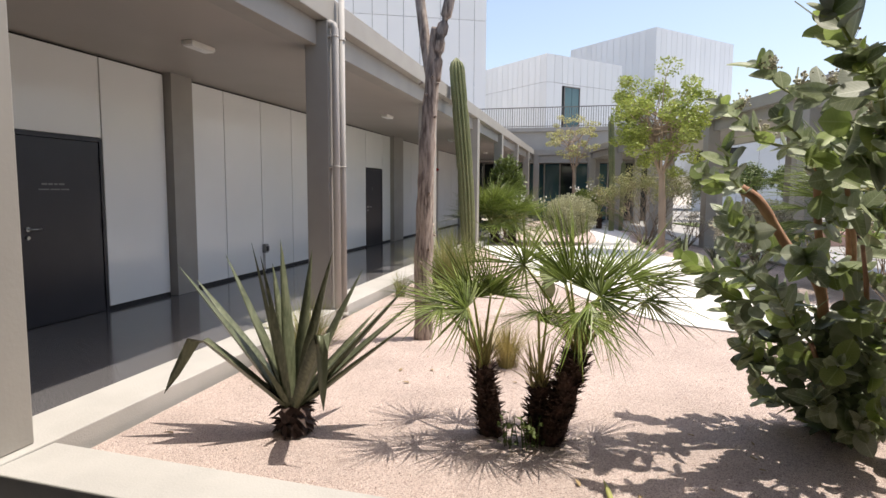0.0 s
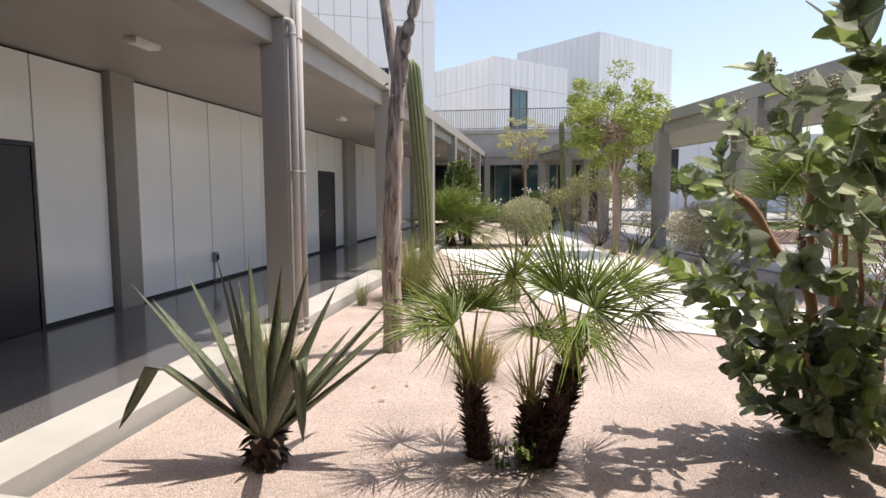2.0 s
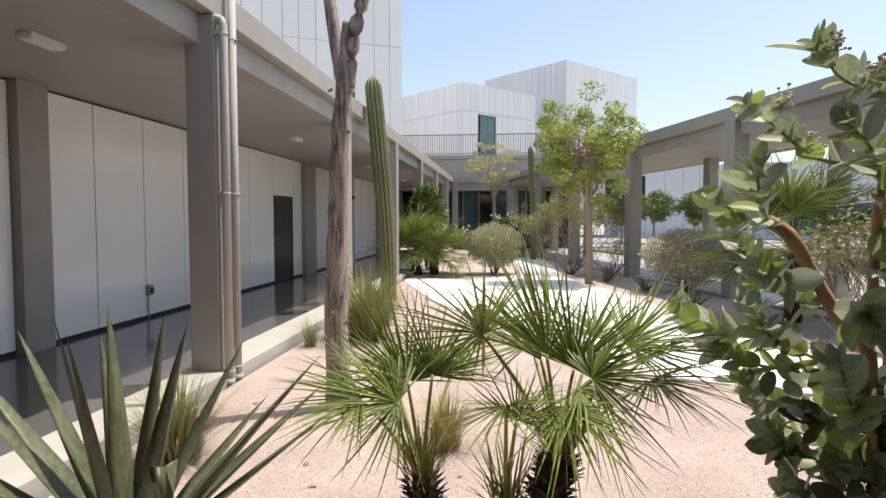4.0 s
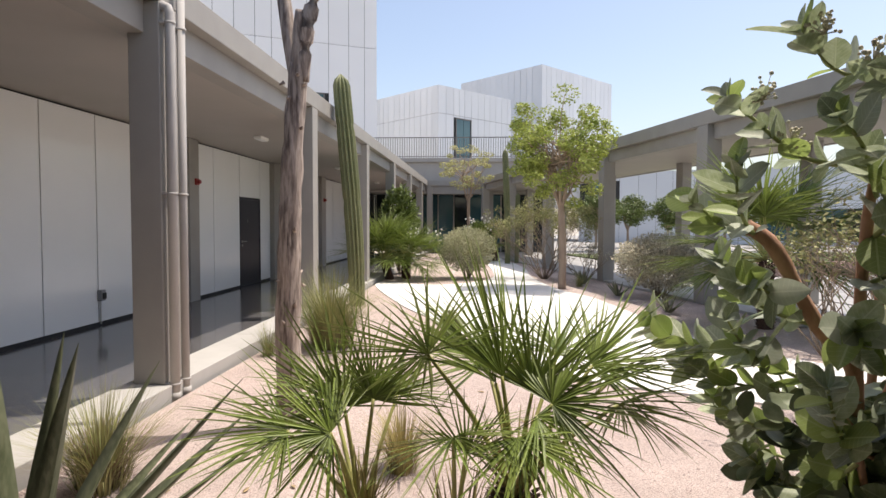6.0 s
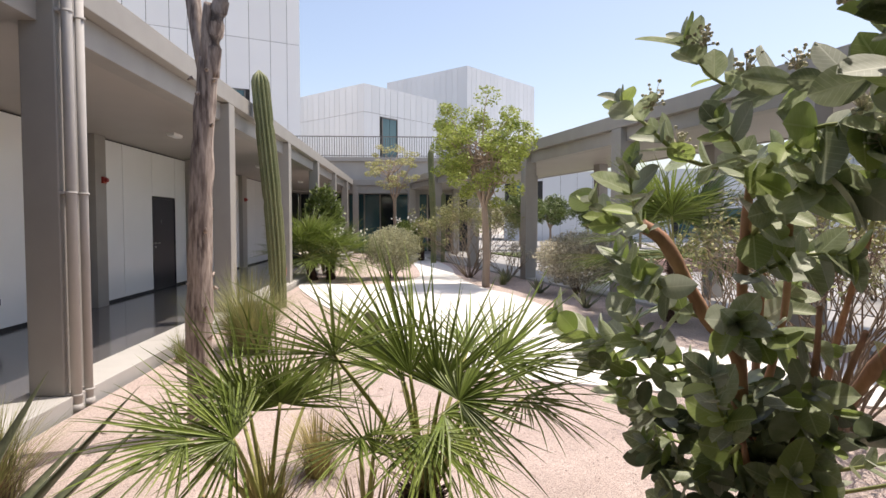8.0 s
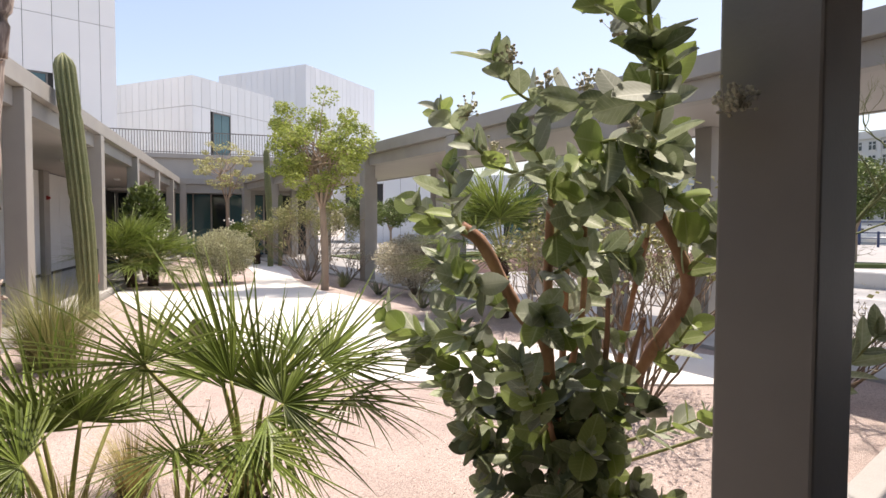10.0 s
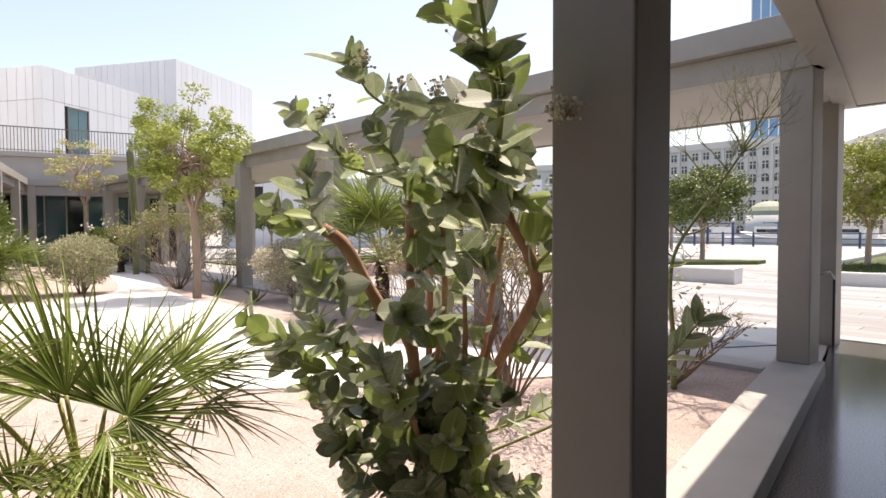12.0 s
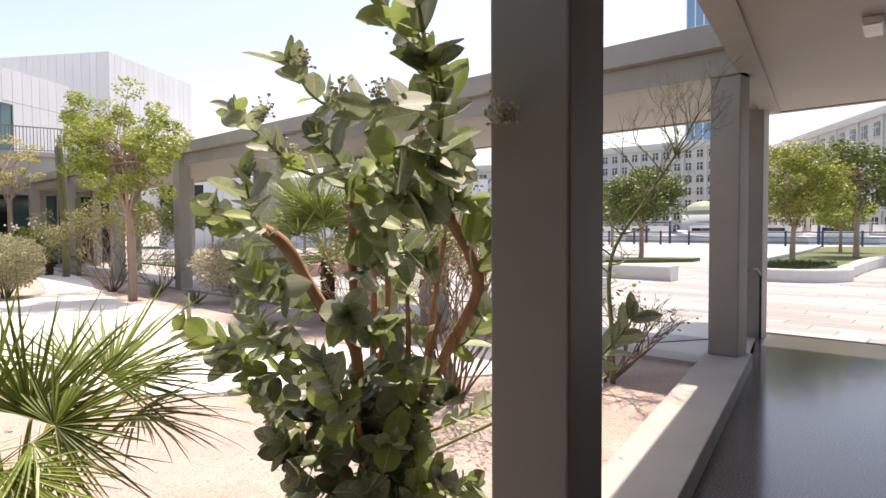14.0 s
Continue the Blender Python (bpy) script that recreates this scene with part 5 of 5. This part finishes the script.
part("core", box(B(), 0, 26.6, 0.31, 8, -0.3, 5.55), WHITE_METAL, wb)

# ---- plaza to the east ----
STONE = shade("pale_stone_paver", (0.315, 0.31, 0.302), 0.6, (0.27, 0.265, 0.26), 1.5, 0.8, 0.05, 60, each=0.28)
WHITE_STONE = shade("white_concrete", (0.68, 0.67, 0.64), 0.65, (0.6, 0.59, 0.565), 2, 0.7, 0.08, 50)
LAWN = shade("lawn_grass", (0.062, 0.09, 0.022), 0.85, (0.09, 0.12, 0.032), 3, 0.8, 0.4, 120, fine=(0.13, 0.155, 0.055), fine_scale=60, fine_amount=0.4)
WATER = shade("harbour_water", (0.06, 0.10, 0.13), 0.12, (0.09, 0.14, 0.17), 0.3, 0.7, 0.3, 1.5)
CREAM = shade("cream_stone_facade", (0.62, 0.60, 0.56), 0.7, (0.56, 0.54, 0.50), 0.3, 0.7, 0.05, 5)
BLUE_GLASS = shade("blue_glass_tower", (0.12, 0.26, 0.45), 0.1, (0.16, 0.33, 0.52), 0.03, 0.8)
NAVY = shade("navy_hull", (0.03, 0.05, 0.12), 0.3)

plaza = thing("pavement_plaza", (0, 0, 0), "pale stone plaza paved in long narrow strips", "pavement", kind="structure")
plaza.matrix_basis = EAST.copy()
part("bed", box(B(), 2.97, 50, -70, 70, -0.34, -0.03), shade("plaza_joint", (0.36, 0.35, 0.335), 0.8, (0.30, 0.29, 0.28), 0.8, 0.7), plaza)
paver = mesh_of(box(B(), 0.004, 0.346, 0.004, 1.596, -0.06, 0.0, None, 0.004), "paver", STONE)
rest = B()
for i in range(40):
    for j in range(14):
        u, v = 2.97 + i * 0.35, -9.0 + j * 1.6 + (i % 4) * 0.4
        if i < 24 and 1 < j < 13:
            part("paver", paver, STONE, plaza).location = (u, v, 0)
        else:
            box(rest, u + 0.004, u + 0.346, v + 0.004, v + 1.596, -0.06, 0.0)
part("pavers", rest, STONE, plaza, kind="stuff")


def low_wall(name, line, width, z1, label, material=WHITE_STONE, category="planter"):
    """A low wall along a bent line, with rounded top edges."""
    b2 = B()
    q = path_points([(x, y, 0) for x, y in line], 6)
    rows = []
    for i, p in enumerate(q):
        d = (q[min(i + 1, len(q) - 1)] - q[max(i - 1, 0)]).normalized()
        n = Vector((-d.y, d.x, 0)) * width / 2
        rows.append([b2.verts.new(p + k) for k in (n * 0.86 + Vector((0, 0, -0.05)), n + Vector((0, 0, z1 - 0.04)), n * 0.9 + Vector((0, 0, z1)), -n * 0.9 + Vector((0, 0, z1)), -n + Vector((0, 0, z1 - 0.04)), -n * 0.86 + Vector((0, 0, -0.05)))])
    for a, c in zip(rows, rows[1:]):
        for k in range(5):
            b2.faces.new((a[k], a[k + 1], c[k + 1], c[k]))
    b2.faces.new(rows[0])
    b2.faces.new(rows[-1][::-1])
    return solid(name, b2, material, label, category)


low_wall("planter_wall", [(40.07, 19.18), (31.64, 16.2), (23.2, 13.66), (18.55, 12.35), (17.22, 11.07), (16.94, 10.12), (17.4, 9.32), (18.48, 8.99), (19.95, 9.52), (27.57, 11.22), (38.24, 11.66)], 0.35, 0.34, "low white concrete planter edge round the lawn")
low_wall("stone_bench", [(13.72, 15.47), (14.56, 13.42), (14.94, 11.82)], 0.55, 0.42, "long white concrete bench on the plaza", category="bench")
low_wall("stone_bench", [(8.94, 12.25), (9.32, 10.76), (9.47, 9.68)], 0.5, 0.5, "white concrete block bench near the walkway", category="bench")
b = B()
prism(b, [(40.08, 18.85), (31.66, 15.86), (23.21, 13.32), (18.67, 12.04), (17.54, 11.03), (17.25, 10.19), (17.7, 9.61), (18.57, 9.24), (19.94, 9.74), (27.56, 11.44), (38.23, 11.88), (44.46, 16.3)], -0.1, 0.22)
solid("lawn", b, LAWN, "mown green lawn inside a white planter edge", "lawn", kind="structure")
tuft_b = B()
rr = random.Random(77)
for k in range(2600):
    f, w = rr.random(), rr.uniform(-0.9, 0.9)
    x, y = 17.76 + 4.98 * f - 0.4 * w, 10.85 + 1.04 * f + 0.9 * w
    h = rr.uniform(0.06, 0.22)
    a = rr.uniform(0, math.tau)
    s = Vector((math.cos(a), math.sin(a), 0)) * 0.012
    p = Vector((x, y, 0.2))
    tuft_b.faces.new([tuft_b.verts.new(p - s), tuft_b.verts.new(p + s), tuft_b.verts.new(p + Vector((rr.uniform(-0.06, 0.06), rr.uniform(-0.06, 0.06), h)))])
solid("grass", tuft_b, LAWN, "longer grass blades along the planter edge", "grass", kind="stuff")
b = B()
prism(b, [(19.33, 19.32), (20.76, 18.39), (23.7, 16.99), (24.76, 17.32), (22.53, 19.54), (20.77, 20.73)], -0.05, 0.12)
solid("grass_strip", b, LAWN, "narrow strip of green grass beside the white bench", "grass", kind="structure")
b = prism(B(), [(6.78, 6.56), (7.67, 6.25), (8.93, 7.04), (8.36, 7.43)], 0.002, 0.012)
solid("access_cover", b, shade("dark_steel_cover", (0.13, 0.145, 0.165), 0.3, (0.17, 0.18, 0.20), 3, 0.7, metal=0.4), "dark blue-grey metal access cover set in the paving", "access cover")
rr = random.Random(91)
for k in range(9):
    f = k / 8
    b = B()
    bmesh.ops.create_icosphere(b, subdivisions=2, radius=0.34)
    for v in b.verts:
        v.co = Vector((v.co.x * 1.1, v.co.y * 1.3, v.co.z * 0.8)) * (1.0 + 0.22 * noise.noise(v.co * 2.6 + Vector((k * 3.1, 0, 0))))
    for face in b.faces:
        face.smooth = True
    solid("boulder", b, WHITE_STONE, "rounded white stone lying in a row by the grass", "boulder", "white stones by the grass",
          m=pose(21.06 + 3.9 * f + rr.uniform(-0.08, 0.08), 19.01 + 3.82 * f, 0.2, 0, 0, rr.uniform(-30, 30)))

# trees on the plaza
YELLOW_GREEN = shade("feathery_yellow_green_leaf", (0.20, 0.25, 0.032), 0.5, (0.30, 0.31, 0.06), 2.0, 0.9, each=0.35, through_light=0.3)
tree((21.56, 11.87, 0.2), (0.1, 0.0, 1.35), 0.10, (2.75, 2.05, 1.45), 0.42, 80, 12000, 0.12, TAN_BARK, YELLOW_GREEN, "spreading pale-trunked tree with feathery green crown on the lawn", 71)
tree((27.95, 12.42, 0.2), (0.0, 0.0, 1.9), 0.12, (3.3, 2.2, 1.6), 0.55, 55, 7500, 0.17, TAN_BARK, MID_LEAF, "darker green tree on the lawn behind", 72)
tree((24.11, 19.98, 0.02), (0.0, 0.0, 1.5), 0.12, (3.0, 2.1, 1.5), 0.55, 60, 9000, 0.16, TAN_BARK, MID_LEAF, "broad green tree near the plaza grass", 73)
tree((29.74, 10.56, 0.2), (0.0, 0.0, 1.9), 0.10, (3.3, 2.2, 1.6), 0.55, 50, 7000, 0.17, TAN_BARK, DARK_LEAF, "dark green tree on the lawn", 74)
tree((32.24, 14.76, 0.2), (0.0, 0.0, 1.2), 0.08, (2.0, 1.3, 0.9), 0.45, 34, 3500, 0.16, TAN_BARK, TREE_LEAF, "small round bright green tree on the lawn", 75)
tree((27.86, 24.88, -0.03), (0.0, 0.0, 1.6), 0.10, (2.9, 2.0, 1.4), 0.5, 45, 6000, 0.16, TAN_BARK, MID_LEAF, "broad green tree near the plaza grass", 76)
for i, (x, y) in enumerate(((7.43, 41.08), (9.24, 40.25), (11.45, 39.41), (14.07, 37.4), (16.49, 35.14), (6.49, 35.07))):
    tree((x, y, -0.06), (0.0, 0.0, 1.3), 0.09, (2.35, 1.35, 0.95), 0.45, 40, 5200, 0.15, TAN_BARK, MID_LEAF, "clipped round-headed tree in a row beyond the walkway", 80 + i)
b = B()
prism(b, [at_east(4.2, 14.0)[:2], at_east(20.0, 14.0)[:2], at_east(20.0, 26.0)[:2], at_east(4.2, 26.0)[:2]], -0.1, 0.02)
solid("lawn_north", b, LAWN, "strip of green lawn beyond the east walkway", "lawn", kind="structure")
low_wall("planter_wall", [at_east(4.0, 13.6)[:2], at_east(12.0, 13.7)[:2], at_east(20.0, 14.0)[:2]], 0.4, 0.4, "low pinkish planter wall beyond the walkway", shade("pink_stone", (0.5, 0.33, 0.28), 0.8, (0.42, 0.27, 0.23), 2, 0.7))
bush((9.23, 12.97, -0.02), (0.8, 0.7, 0.9), 1500, 0.07, BUSH, "silvery bush on the plaza", 36)

# quay railing, water and boats
quay = thing("quay_railing", (0, 0, 0), "dark metal quay railing with heavy posts", "railing")
quay.matrix_basis = EAST @ pose(44.5, -46, 0, 0, 0, 90)
part("top_rail", box(B(), 0, 80, -0.04, 0.04, 1.0, 1.08), NAVY, quay)
part("mid_rail", box(B(), 0, 80, -0.025, 0.025, 0.6, 0.65), NAVY, quay)
part("lower_rail", box(B(), 0, 80, -0.025, 0.025, 0.25, 0.3), NAVY, quay)
qp = mesh_of(box(B(), -0.07, 0.07, -0.07, 0.07, -0.05, 1.15, None, 0.01), "post", NAVY)
for i in range(34):
    part("post", qp, NAVY, quay).location = (i * 2.4, 0, 0)
for i, (x, y) in enumerate(((48.47, 35.53), (50.2, 32.44), (50.73, 30.09), (52.66, 24.7), (48.89, 38.41))):
    pl = thing("mooring_pile", (x, y, -0.3), "dark blue mooring pile with a pale cap", "pile", "mooring piles")
    part("shaft", tube(B(), [(0, 0, -0.5), (0, 0, 2.3)], [0.12, 0.12], 10), NAVY, pl)
    part("cap", tube(B(), [(0, 0, 2.3), (0, 0, 2.45), (0, 0, 2.65)], [0.15, 0.14, 0.03], 10), WHITE, pl)
b = B()
prism(b, [at_east(50.2, -80)[:2], at_east(98, -80)[:2], at_east(98, 110)[:2], at_east(50.2, 110)[:2]], -0.34, -0.3)
solid("water", b, WATER, "blue-grey harbour water", "water", kind="structure")


def boat(place, turn, length, label, cabin=True):
    t = thing("boat", place, label, "boat", "moored boats", turn=turn)
    b2 = B()
    n = 9
    rows = []
    for i in range(n):
        s = i / (n - 1)
        w = length * 0.15 * (1 - max(0, s - 0.45) ** 2 * 3.0)
        x = (s - 0.5) * length
        sh = 0.9 + 0.5 * s * s
        rows.append([b2.verts.new(p) for p in ((x, -w, sh), (x, -w * 0.75, 0.1), (x, 0, -0.1), (x, w * 0.75, 0.1), (x, w, sh))])
    for a, c in zip(rows, rows[1:]):
        for k in range(4):
            b2.faces.new((a[k], a[k + 1], c[k + 1], c[k]))
        b2.faces.new((a[4], a[0], c[0], c[4]))
    b2.faces.new(rows[0])
    b2.faces.new(rows[-1])
    part("hull", b2, WHITE, t)
    if cabin:
        b2 = B()
        prism(b2, [(-length * 0.3, -length * 0.09), (length * 0.12, -length * 0.09), (length * 0.24, 0), (length * 0.12, length * 0.09), (-length * 0.3, length * 0.09)], 0.85, 1.9)
        part("cabin", b2, WHITE, t)
        part("windscreen", box(B(), -length * 0.26, length * 0.08, -length * 0.092, length * 0.092, 1.35, 1.65), DARK_GLASS, t)
        part("canopy", box(B(), -length * 0.34, 0.0, -length * 0.08, length * 0.08, 2.2, 2.28, None, 0.02), NAVY, t)
    return t


for i, (x, y, a, L) in enumerate(((53.82, 35.53, 66, 9), (56.67, 31.11, 81, 10), (57.96, 25.8, 86, 8), (51.97, 41.28, 76, 8), (60.63, 38.62, 76, 11), (63.44, 22.49, 91, 10), (50.73, 45.48, 66, 7), (59.25, 46.14, 76, 9))):
    boat((x, y, -0.3), a, L, "white moored motor boat with a low cabin" if i % 2 else "white moored motor boat with dark canopy")


# far harbour buildings with storeys of windows
def town_house(place, turn, length, height, depth, storeys, bay, label, arch_rows=(2,), seed=1):
    t = thing("harbour_building", place, label, "building", turn=turn)
    part("wall", box(B(), 0, length, 0, depth, -0.3, height), CREAM, t)
    part("cornice", box(B(), -0.3, length + 0.3, -0.45, depth, height + 0.004, height + 0.6), CREAM, t)
    part("parapet", box(B(), 0.2, length - 0.2, -0.1, depth, height + 0.604, height + 1.3), CREAM, t)
    sh = height / storeys
    part("string_course", box(B(), -0.05, length + 0.05, -0.2, 0.0, sh * 1.02, sh * 1.02 + 0.3), CREAM, t)
    nb_ = int(length / bay)
    for r in range(storeys):
        if r in arch_rows:
            b2 = B()
            w2, h2 = bay * 0.3, sh * 0.62
            prism(b2, [(-w2, 0), (w2, 0)] + [(w2 * math.cos(k * math.pi / 8), h2 - w2 + w2 * math.sin(k * math.pi / 8)) for k in range(9)], 0, 0.06)
            bmesh.ops.transform(b2, matrix=Matrix.Rotation(math.pi / 2, 4, "X"), verts=b2.verts)
        else:
            b2 = box(B(), -bay * 0.24, bay * 0.24, -0.06, 0, 0, sh * 0.58)
        pane = mesh_of(b2, "window", DARK_GLASS)
        sill = mesh_of(box(B(), -bay * 0.3, bay * 0.3, -0.22, 0, -0.2, -0.02), "sill", CREAM)
        bars = mesh_of(box(box(B(), -0.07, 0.07, -0.12, -0.062, 0, sh * 0.58), -bay * 0.24, bay * 0.24, -0.115, -0.064, sh * 0.34, sh * 0.34 + 0.12), "window_bar", CREAM)
        for c in range(nb_):
            w = part("window", pane, DARK_GLASS, t)
            w.location = ((c + 0.5) * length / nb_, -0.003, sh * r + sh * 0.2)
            part("sill", sill, CREAM, w)
            part("window_bar", bars, CREAM, w)
    for c in range(nb_ // 2):
        part("pilaster", box(B(), c * 2 * length / nb_ - 0.25, c * 2 * length / nb_ + 0.25, -0.25, 0, 0, height), CREAM, t)
    return t


town_house((94.87, 89.24, 0), -73.6, 28.7, 16.1, 14, 7, 2.05, "cream stone harbour building with arched windows", (0, 4), 1)
town_house((135.07, 73.09, 0), -133.3, 55.2, 17.5, 14, 5, 3.4, "cream stone harbour building with wide upper windows", (1,), 2)
town_house((70.28, 115.33, 0), -56.1, 34.7, 13.4, 14, 4, 3.2, "cream stone harbour building in the haze", (2,), 3)
town_house((110.0, 33.3, 0), -87.6, 44.2, 13.4, 14, 4, 3.4, "cream stone harbour building in the haze", (1,), 4)
pv = thing("harbour_pavilion", (86.61, 56.3, -0.3), "small domed stone pavilion by the water", "pavilion")
part("drum", tube(B(), [(0, 0, 0), (0, 0, 3.6)], [3.2, 3.2], 20), CREAM, pv)
b = B()
bmesh.ops.create_uvsphere(b, u_segments=20, v_segments=10, radius=3.1, matrix=Matrix.Translation((0, 0, 3.6)) @ Matrix.Diagonal((1, 1, 0.7, 1)))
part("dome", b, shade("weathered_dome", (0.3, 0.33, 0.24), 0.7), pv)
gt = thing("glass_tower", (228.91, 155.07, 0), "tall blue glass office tower in the distance", "building", turn=-66)
part("shaft", box(B(), 0, 17, 0, 17, 0, 130), BLUE_GLASS, gt)
fin = mesh_of(box(B(), -0.2, 0.2, -0.3, 0.0, 0, 130), "fin", WHITE_METAL)
for i in range(6):
    part("fin", fin, WHITE_METAL, gt).location = (i * 3.4, 0, 0)

# ---- fixtures and small things ----
def downpipe(y, top, elbow):
    p = thing("downpipe", (FRONT_X + 0.065, y, G), "grey painted steel downpipe clamped to a column", "pipe", "downpipes")
    pts_ = [(0, 0, 0.0), (0, 0, top)] if not elbow else [(0, 0, 0.0), (0, 0, top - 0.06), (-0.015, 0, top - 0.02), (-0.06, 0, top), (-0.12, 0, top)]
    part("pipe", tube(B(), pts_, [0.040 if elbow else 0.034] * len(pts_), 16), PIPE, p)
    for z in (0.12, 1.72, 3.12):
        part("clamp", tube(B(), [(0, 0, z - 0.009), (0, 0, z + 0.009)], [0.044, 0.044], 16), PIPE, p)
        part("bracket", box(B(), -0.064, -0.03, -0.05, 0.05, z - 0.012, z + 0.012), PIPE, p)
    part("foot", tube(B(), [(0, 0, -0.01), (0, 0, 0.05)], [0.05, 0.045], 16), PIPE, p)
    return p


downpipe(6.69, 3.26, True)
downpipe(6.87, 3.62, False)


def ceiling_lamp(x, y, turn=0.0, z=SOFFIT_Z):
    t = thing("ceiling_lamp", (x, y, z), "shallow rectangular ceiling lamp with a white diffuser, unlit", "ceiling lamp", "walkway lamps", turn=turn)
    part("housing", box(B(), -0.07, 0.07, -0.2, 0.2, -0.05, -0.001, None, 0.006), WHITE, t)
    part("diffuser", box(B(), -0.058, 0.058, -0.185, 0.185, -0.062, -0.052, None, 0.003), shade("opal_diffuser", (0.8, 0.8, 0.78), 0.3) if "opal_diffuser" not in bpy.data.materials else bpy.data.materials["opal_diffuser"], t)


for y in (1.0, 6.4, 12.7, 18.7, 24.9):
    ceiling_lamp(-4.0, y, 0)
ceiling_lamp(5.68, 3.68, -72, SOFFIT_Z + 0.004)
ceiling_lamp(-1.2, 0.4, 90, SOFFIT_Z + 0.004)

for y in (12.98, 22.27):
    al = thing("fire_alarm", (WALL_X + 0.112, y, 2.28), "red fire alarm sounder on a taupe pilaster", "fire alarm", "fire alarms")
    part("base", box(B(), 0, 0.05, -0.06, 0.06, -0.06, 0.06, None, 0.01), RED, al)
    part("beacon", tube(B(), [(0.05, 0, 0), (0.1, 0, 0)], [0.045, 0.035], 12), RED, al)
sk = thing("outdoor_socket", (WALL_X, 10.20, 0.36), "grey weatherproof wall socket box with conduit", "socket")
part("case", box(B(), 0.0, 0.07, -0.055, 0.055, 0.0, 0.16, None, 0.012), shade("grey_plastic", (0.3, 0.3, 0.29), 0.5), sk)
part("flap", box(B(), 0.072, 0.09, -0.04, 0.04, 0.03, 0.12, None, 0.008), BLACK, sk)
part("conduit", tube(B(), [(0.02, 0, -0.34), (0.02, 0, 0.0)], [0.011, 0.011], 8), WHITE, sk)


# handrails beside the corner column
def handrail(pts_, posts, label):
    h = thing("handrail", (0, 0, 0), label, "handrail", "handrails")
    h.matrix_basis = EAST.copy()
    part("rail", tube(B(), pts_, [0.016] * len(pts_), 8), BLACK, h)
    for u, v, z in posts:
        part("post", tube(B(), [(u, v, 0.0), (u, v, z)], [0.016, 0.016], 8), BLACK, h)


handrail([(1.64, 0.48, 0.93), (2.9, 0.48, 0.93)], [(1.64, 0.48, 0.93), (2.9, 0.48, 0.93)], "thin black metal handrail beside the corner column")
handrail([(1.2, 0.02, 0.97), (1.85, 0.02, 0.97), (2.2, 0.06, 0.86)], [(2.2, 0.06, 0.86), (1.3, 0.02, 0.97)], "thin black metal handrail sloping down towards the plaza")

# prickly pear pads behind the palms
pp = thing("prickly_pear", (-0.3, 8.7, G), "small prickly pear with flat oval pads", "cactus")
for x, z, tilt, s in ((0.0, 0.0, 0, 1.0), (-0.03, 0.24, 12, 0.9), (0.08, 0.22, -30, 0.75)):
    b = B()
    bmesh.ops.create_uvsphere(b, u_segments=14, v_segments=8, radius=0.14 * s, matrix=Matrix.Translation((x, 0, z + 0.13 * s)) @ Matrix.Rotation(radians(tilt), 4, "Y") @ Matrix.Diagonal((0.72, 0.14, 1, 1)))
    part("pad", b, CACTUS, pp)

# a black planted marker post by the west kerb
mk = thing("bollard_light", (-2.33, 13.7, G), "slim black bollard light in the gravel", "bollard light")
part("post", box(B(), -0.04, 0.04, -0.04, 0.04, -0.02, 1.05, None, 0.006), BLACK, mk)
part("band", box(B(), -0.042, 0.042, -0.042, 0.042, 0.45, 0.6, None, 0.004), RED, mk)

# fallen leaves and a dry frond on the gravel
lf = B()
rr = random.Random(12)
for k in range(46):
    x, y = rr.uniform(-2.2, 2.6), rr.uniform(3.3, 7.2)
    a = rr.uniform(0, math.tau)
    L = rr.uniform(0.02, 0.06)
    blade(lf, (x, y, G + 0.006), (x + math.cos(a) * L, y + math.sin(a) * L, G + rr.uniform(0.008, 0.02)), L * 0.45, 0.0, 0.002, 0.4, 3)
solid("fallen_leaves", lf, STRAW, "dry curled leaves fallen on the gravel", "leaves", kind="stuff")
df = thing("fallen_leaf", (0.37, 3.22, G + 0.01), "long green and brown strap leaf lying on gravel", "leaf")
part("strap", blade(B(), (0, 0, 0.0), (-0.04, 0.22, 0.04), 0.028, 0.02, 0.004, 0.4, 6), PALM_STEM, df)

# loose stones proud of the gravel where one walks past
st = []
faces = []
rr = random.Random(4)
for k in range(5200):
    x, y = rr.uniform(-2.45, 3.2), 2.95 + 4.6 * rr.random() ** 1.6
    if y < 2.97 + max(0.0, x - 0.2) * 0.44:
        continue
    s = rr.uniform(0.004, 0.010)
    n0 = len(st)
    a = rr.uniform(0, 6)
    for i in range(4):
        st.append((x + math.cos(a + i * 1.57) * s * rr.uniform(0.7, 1.2), y + math.sin(a + i * 1.57) * s * rr.uniform(0.7, 1.2), G - 0.001))
    st.append((x + rr.uniform(-0.3, 0.3) * s, y + rr.uniform(-0.3, 0.3) * s, G + s * rr.uniform(0.6, 1.1)))
    for i in range(4):
        faces.append((n0 + i, n0 + (i + 1) % 4, n0 + 4))
me = bpy.data.meshes.new("pebbles")
me.from_pydata(st, [], faces)
me.materials.append(shade("pink_pebble", (0.52, 0.40, 0.36), 0.85, (0.66, 0.55, 0.50), 30, 0.9, each=0.3))
tagged(new("pebbles", me), "loose pink stones scattered over the gravel", "pebbles", kind="stuff")
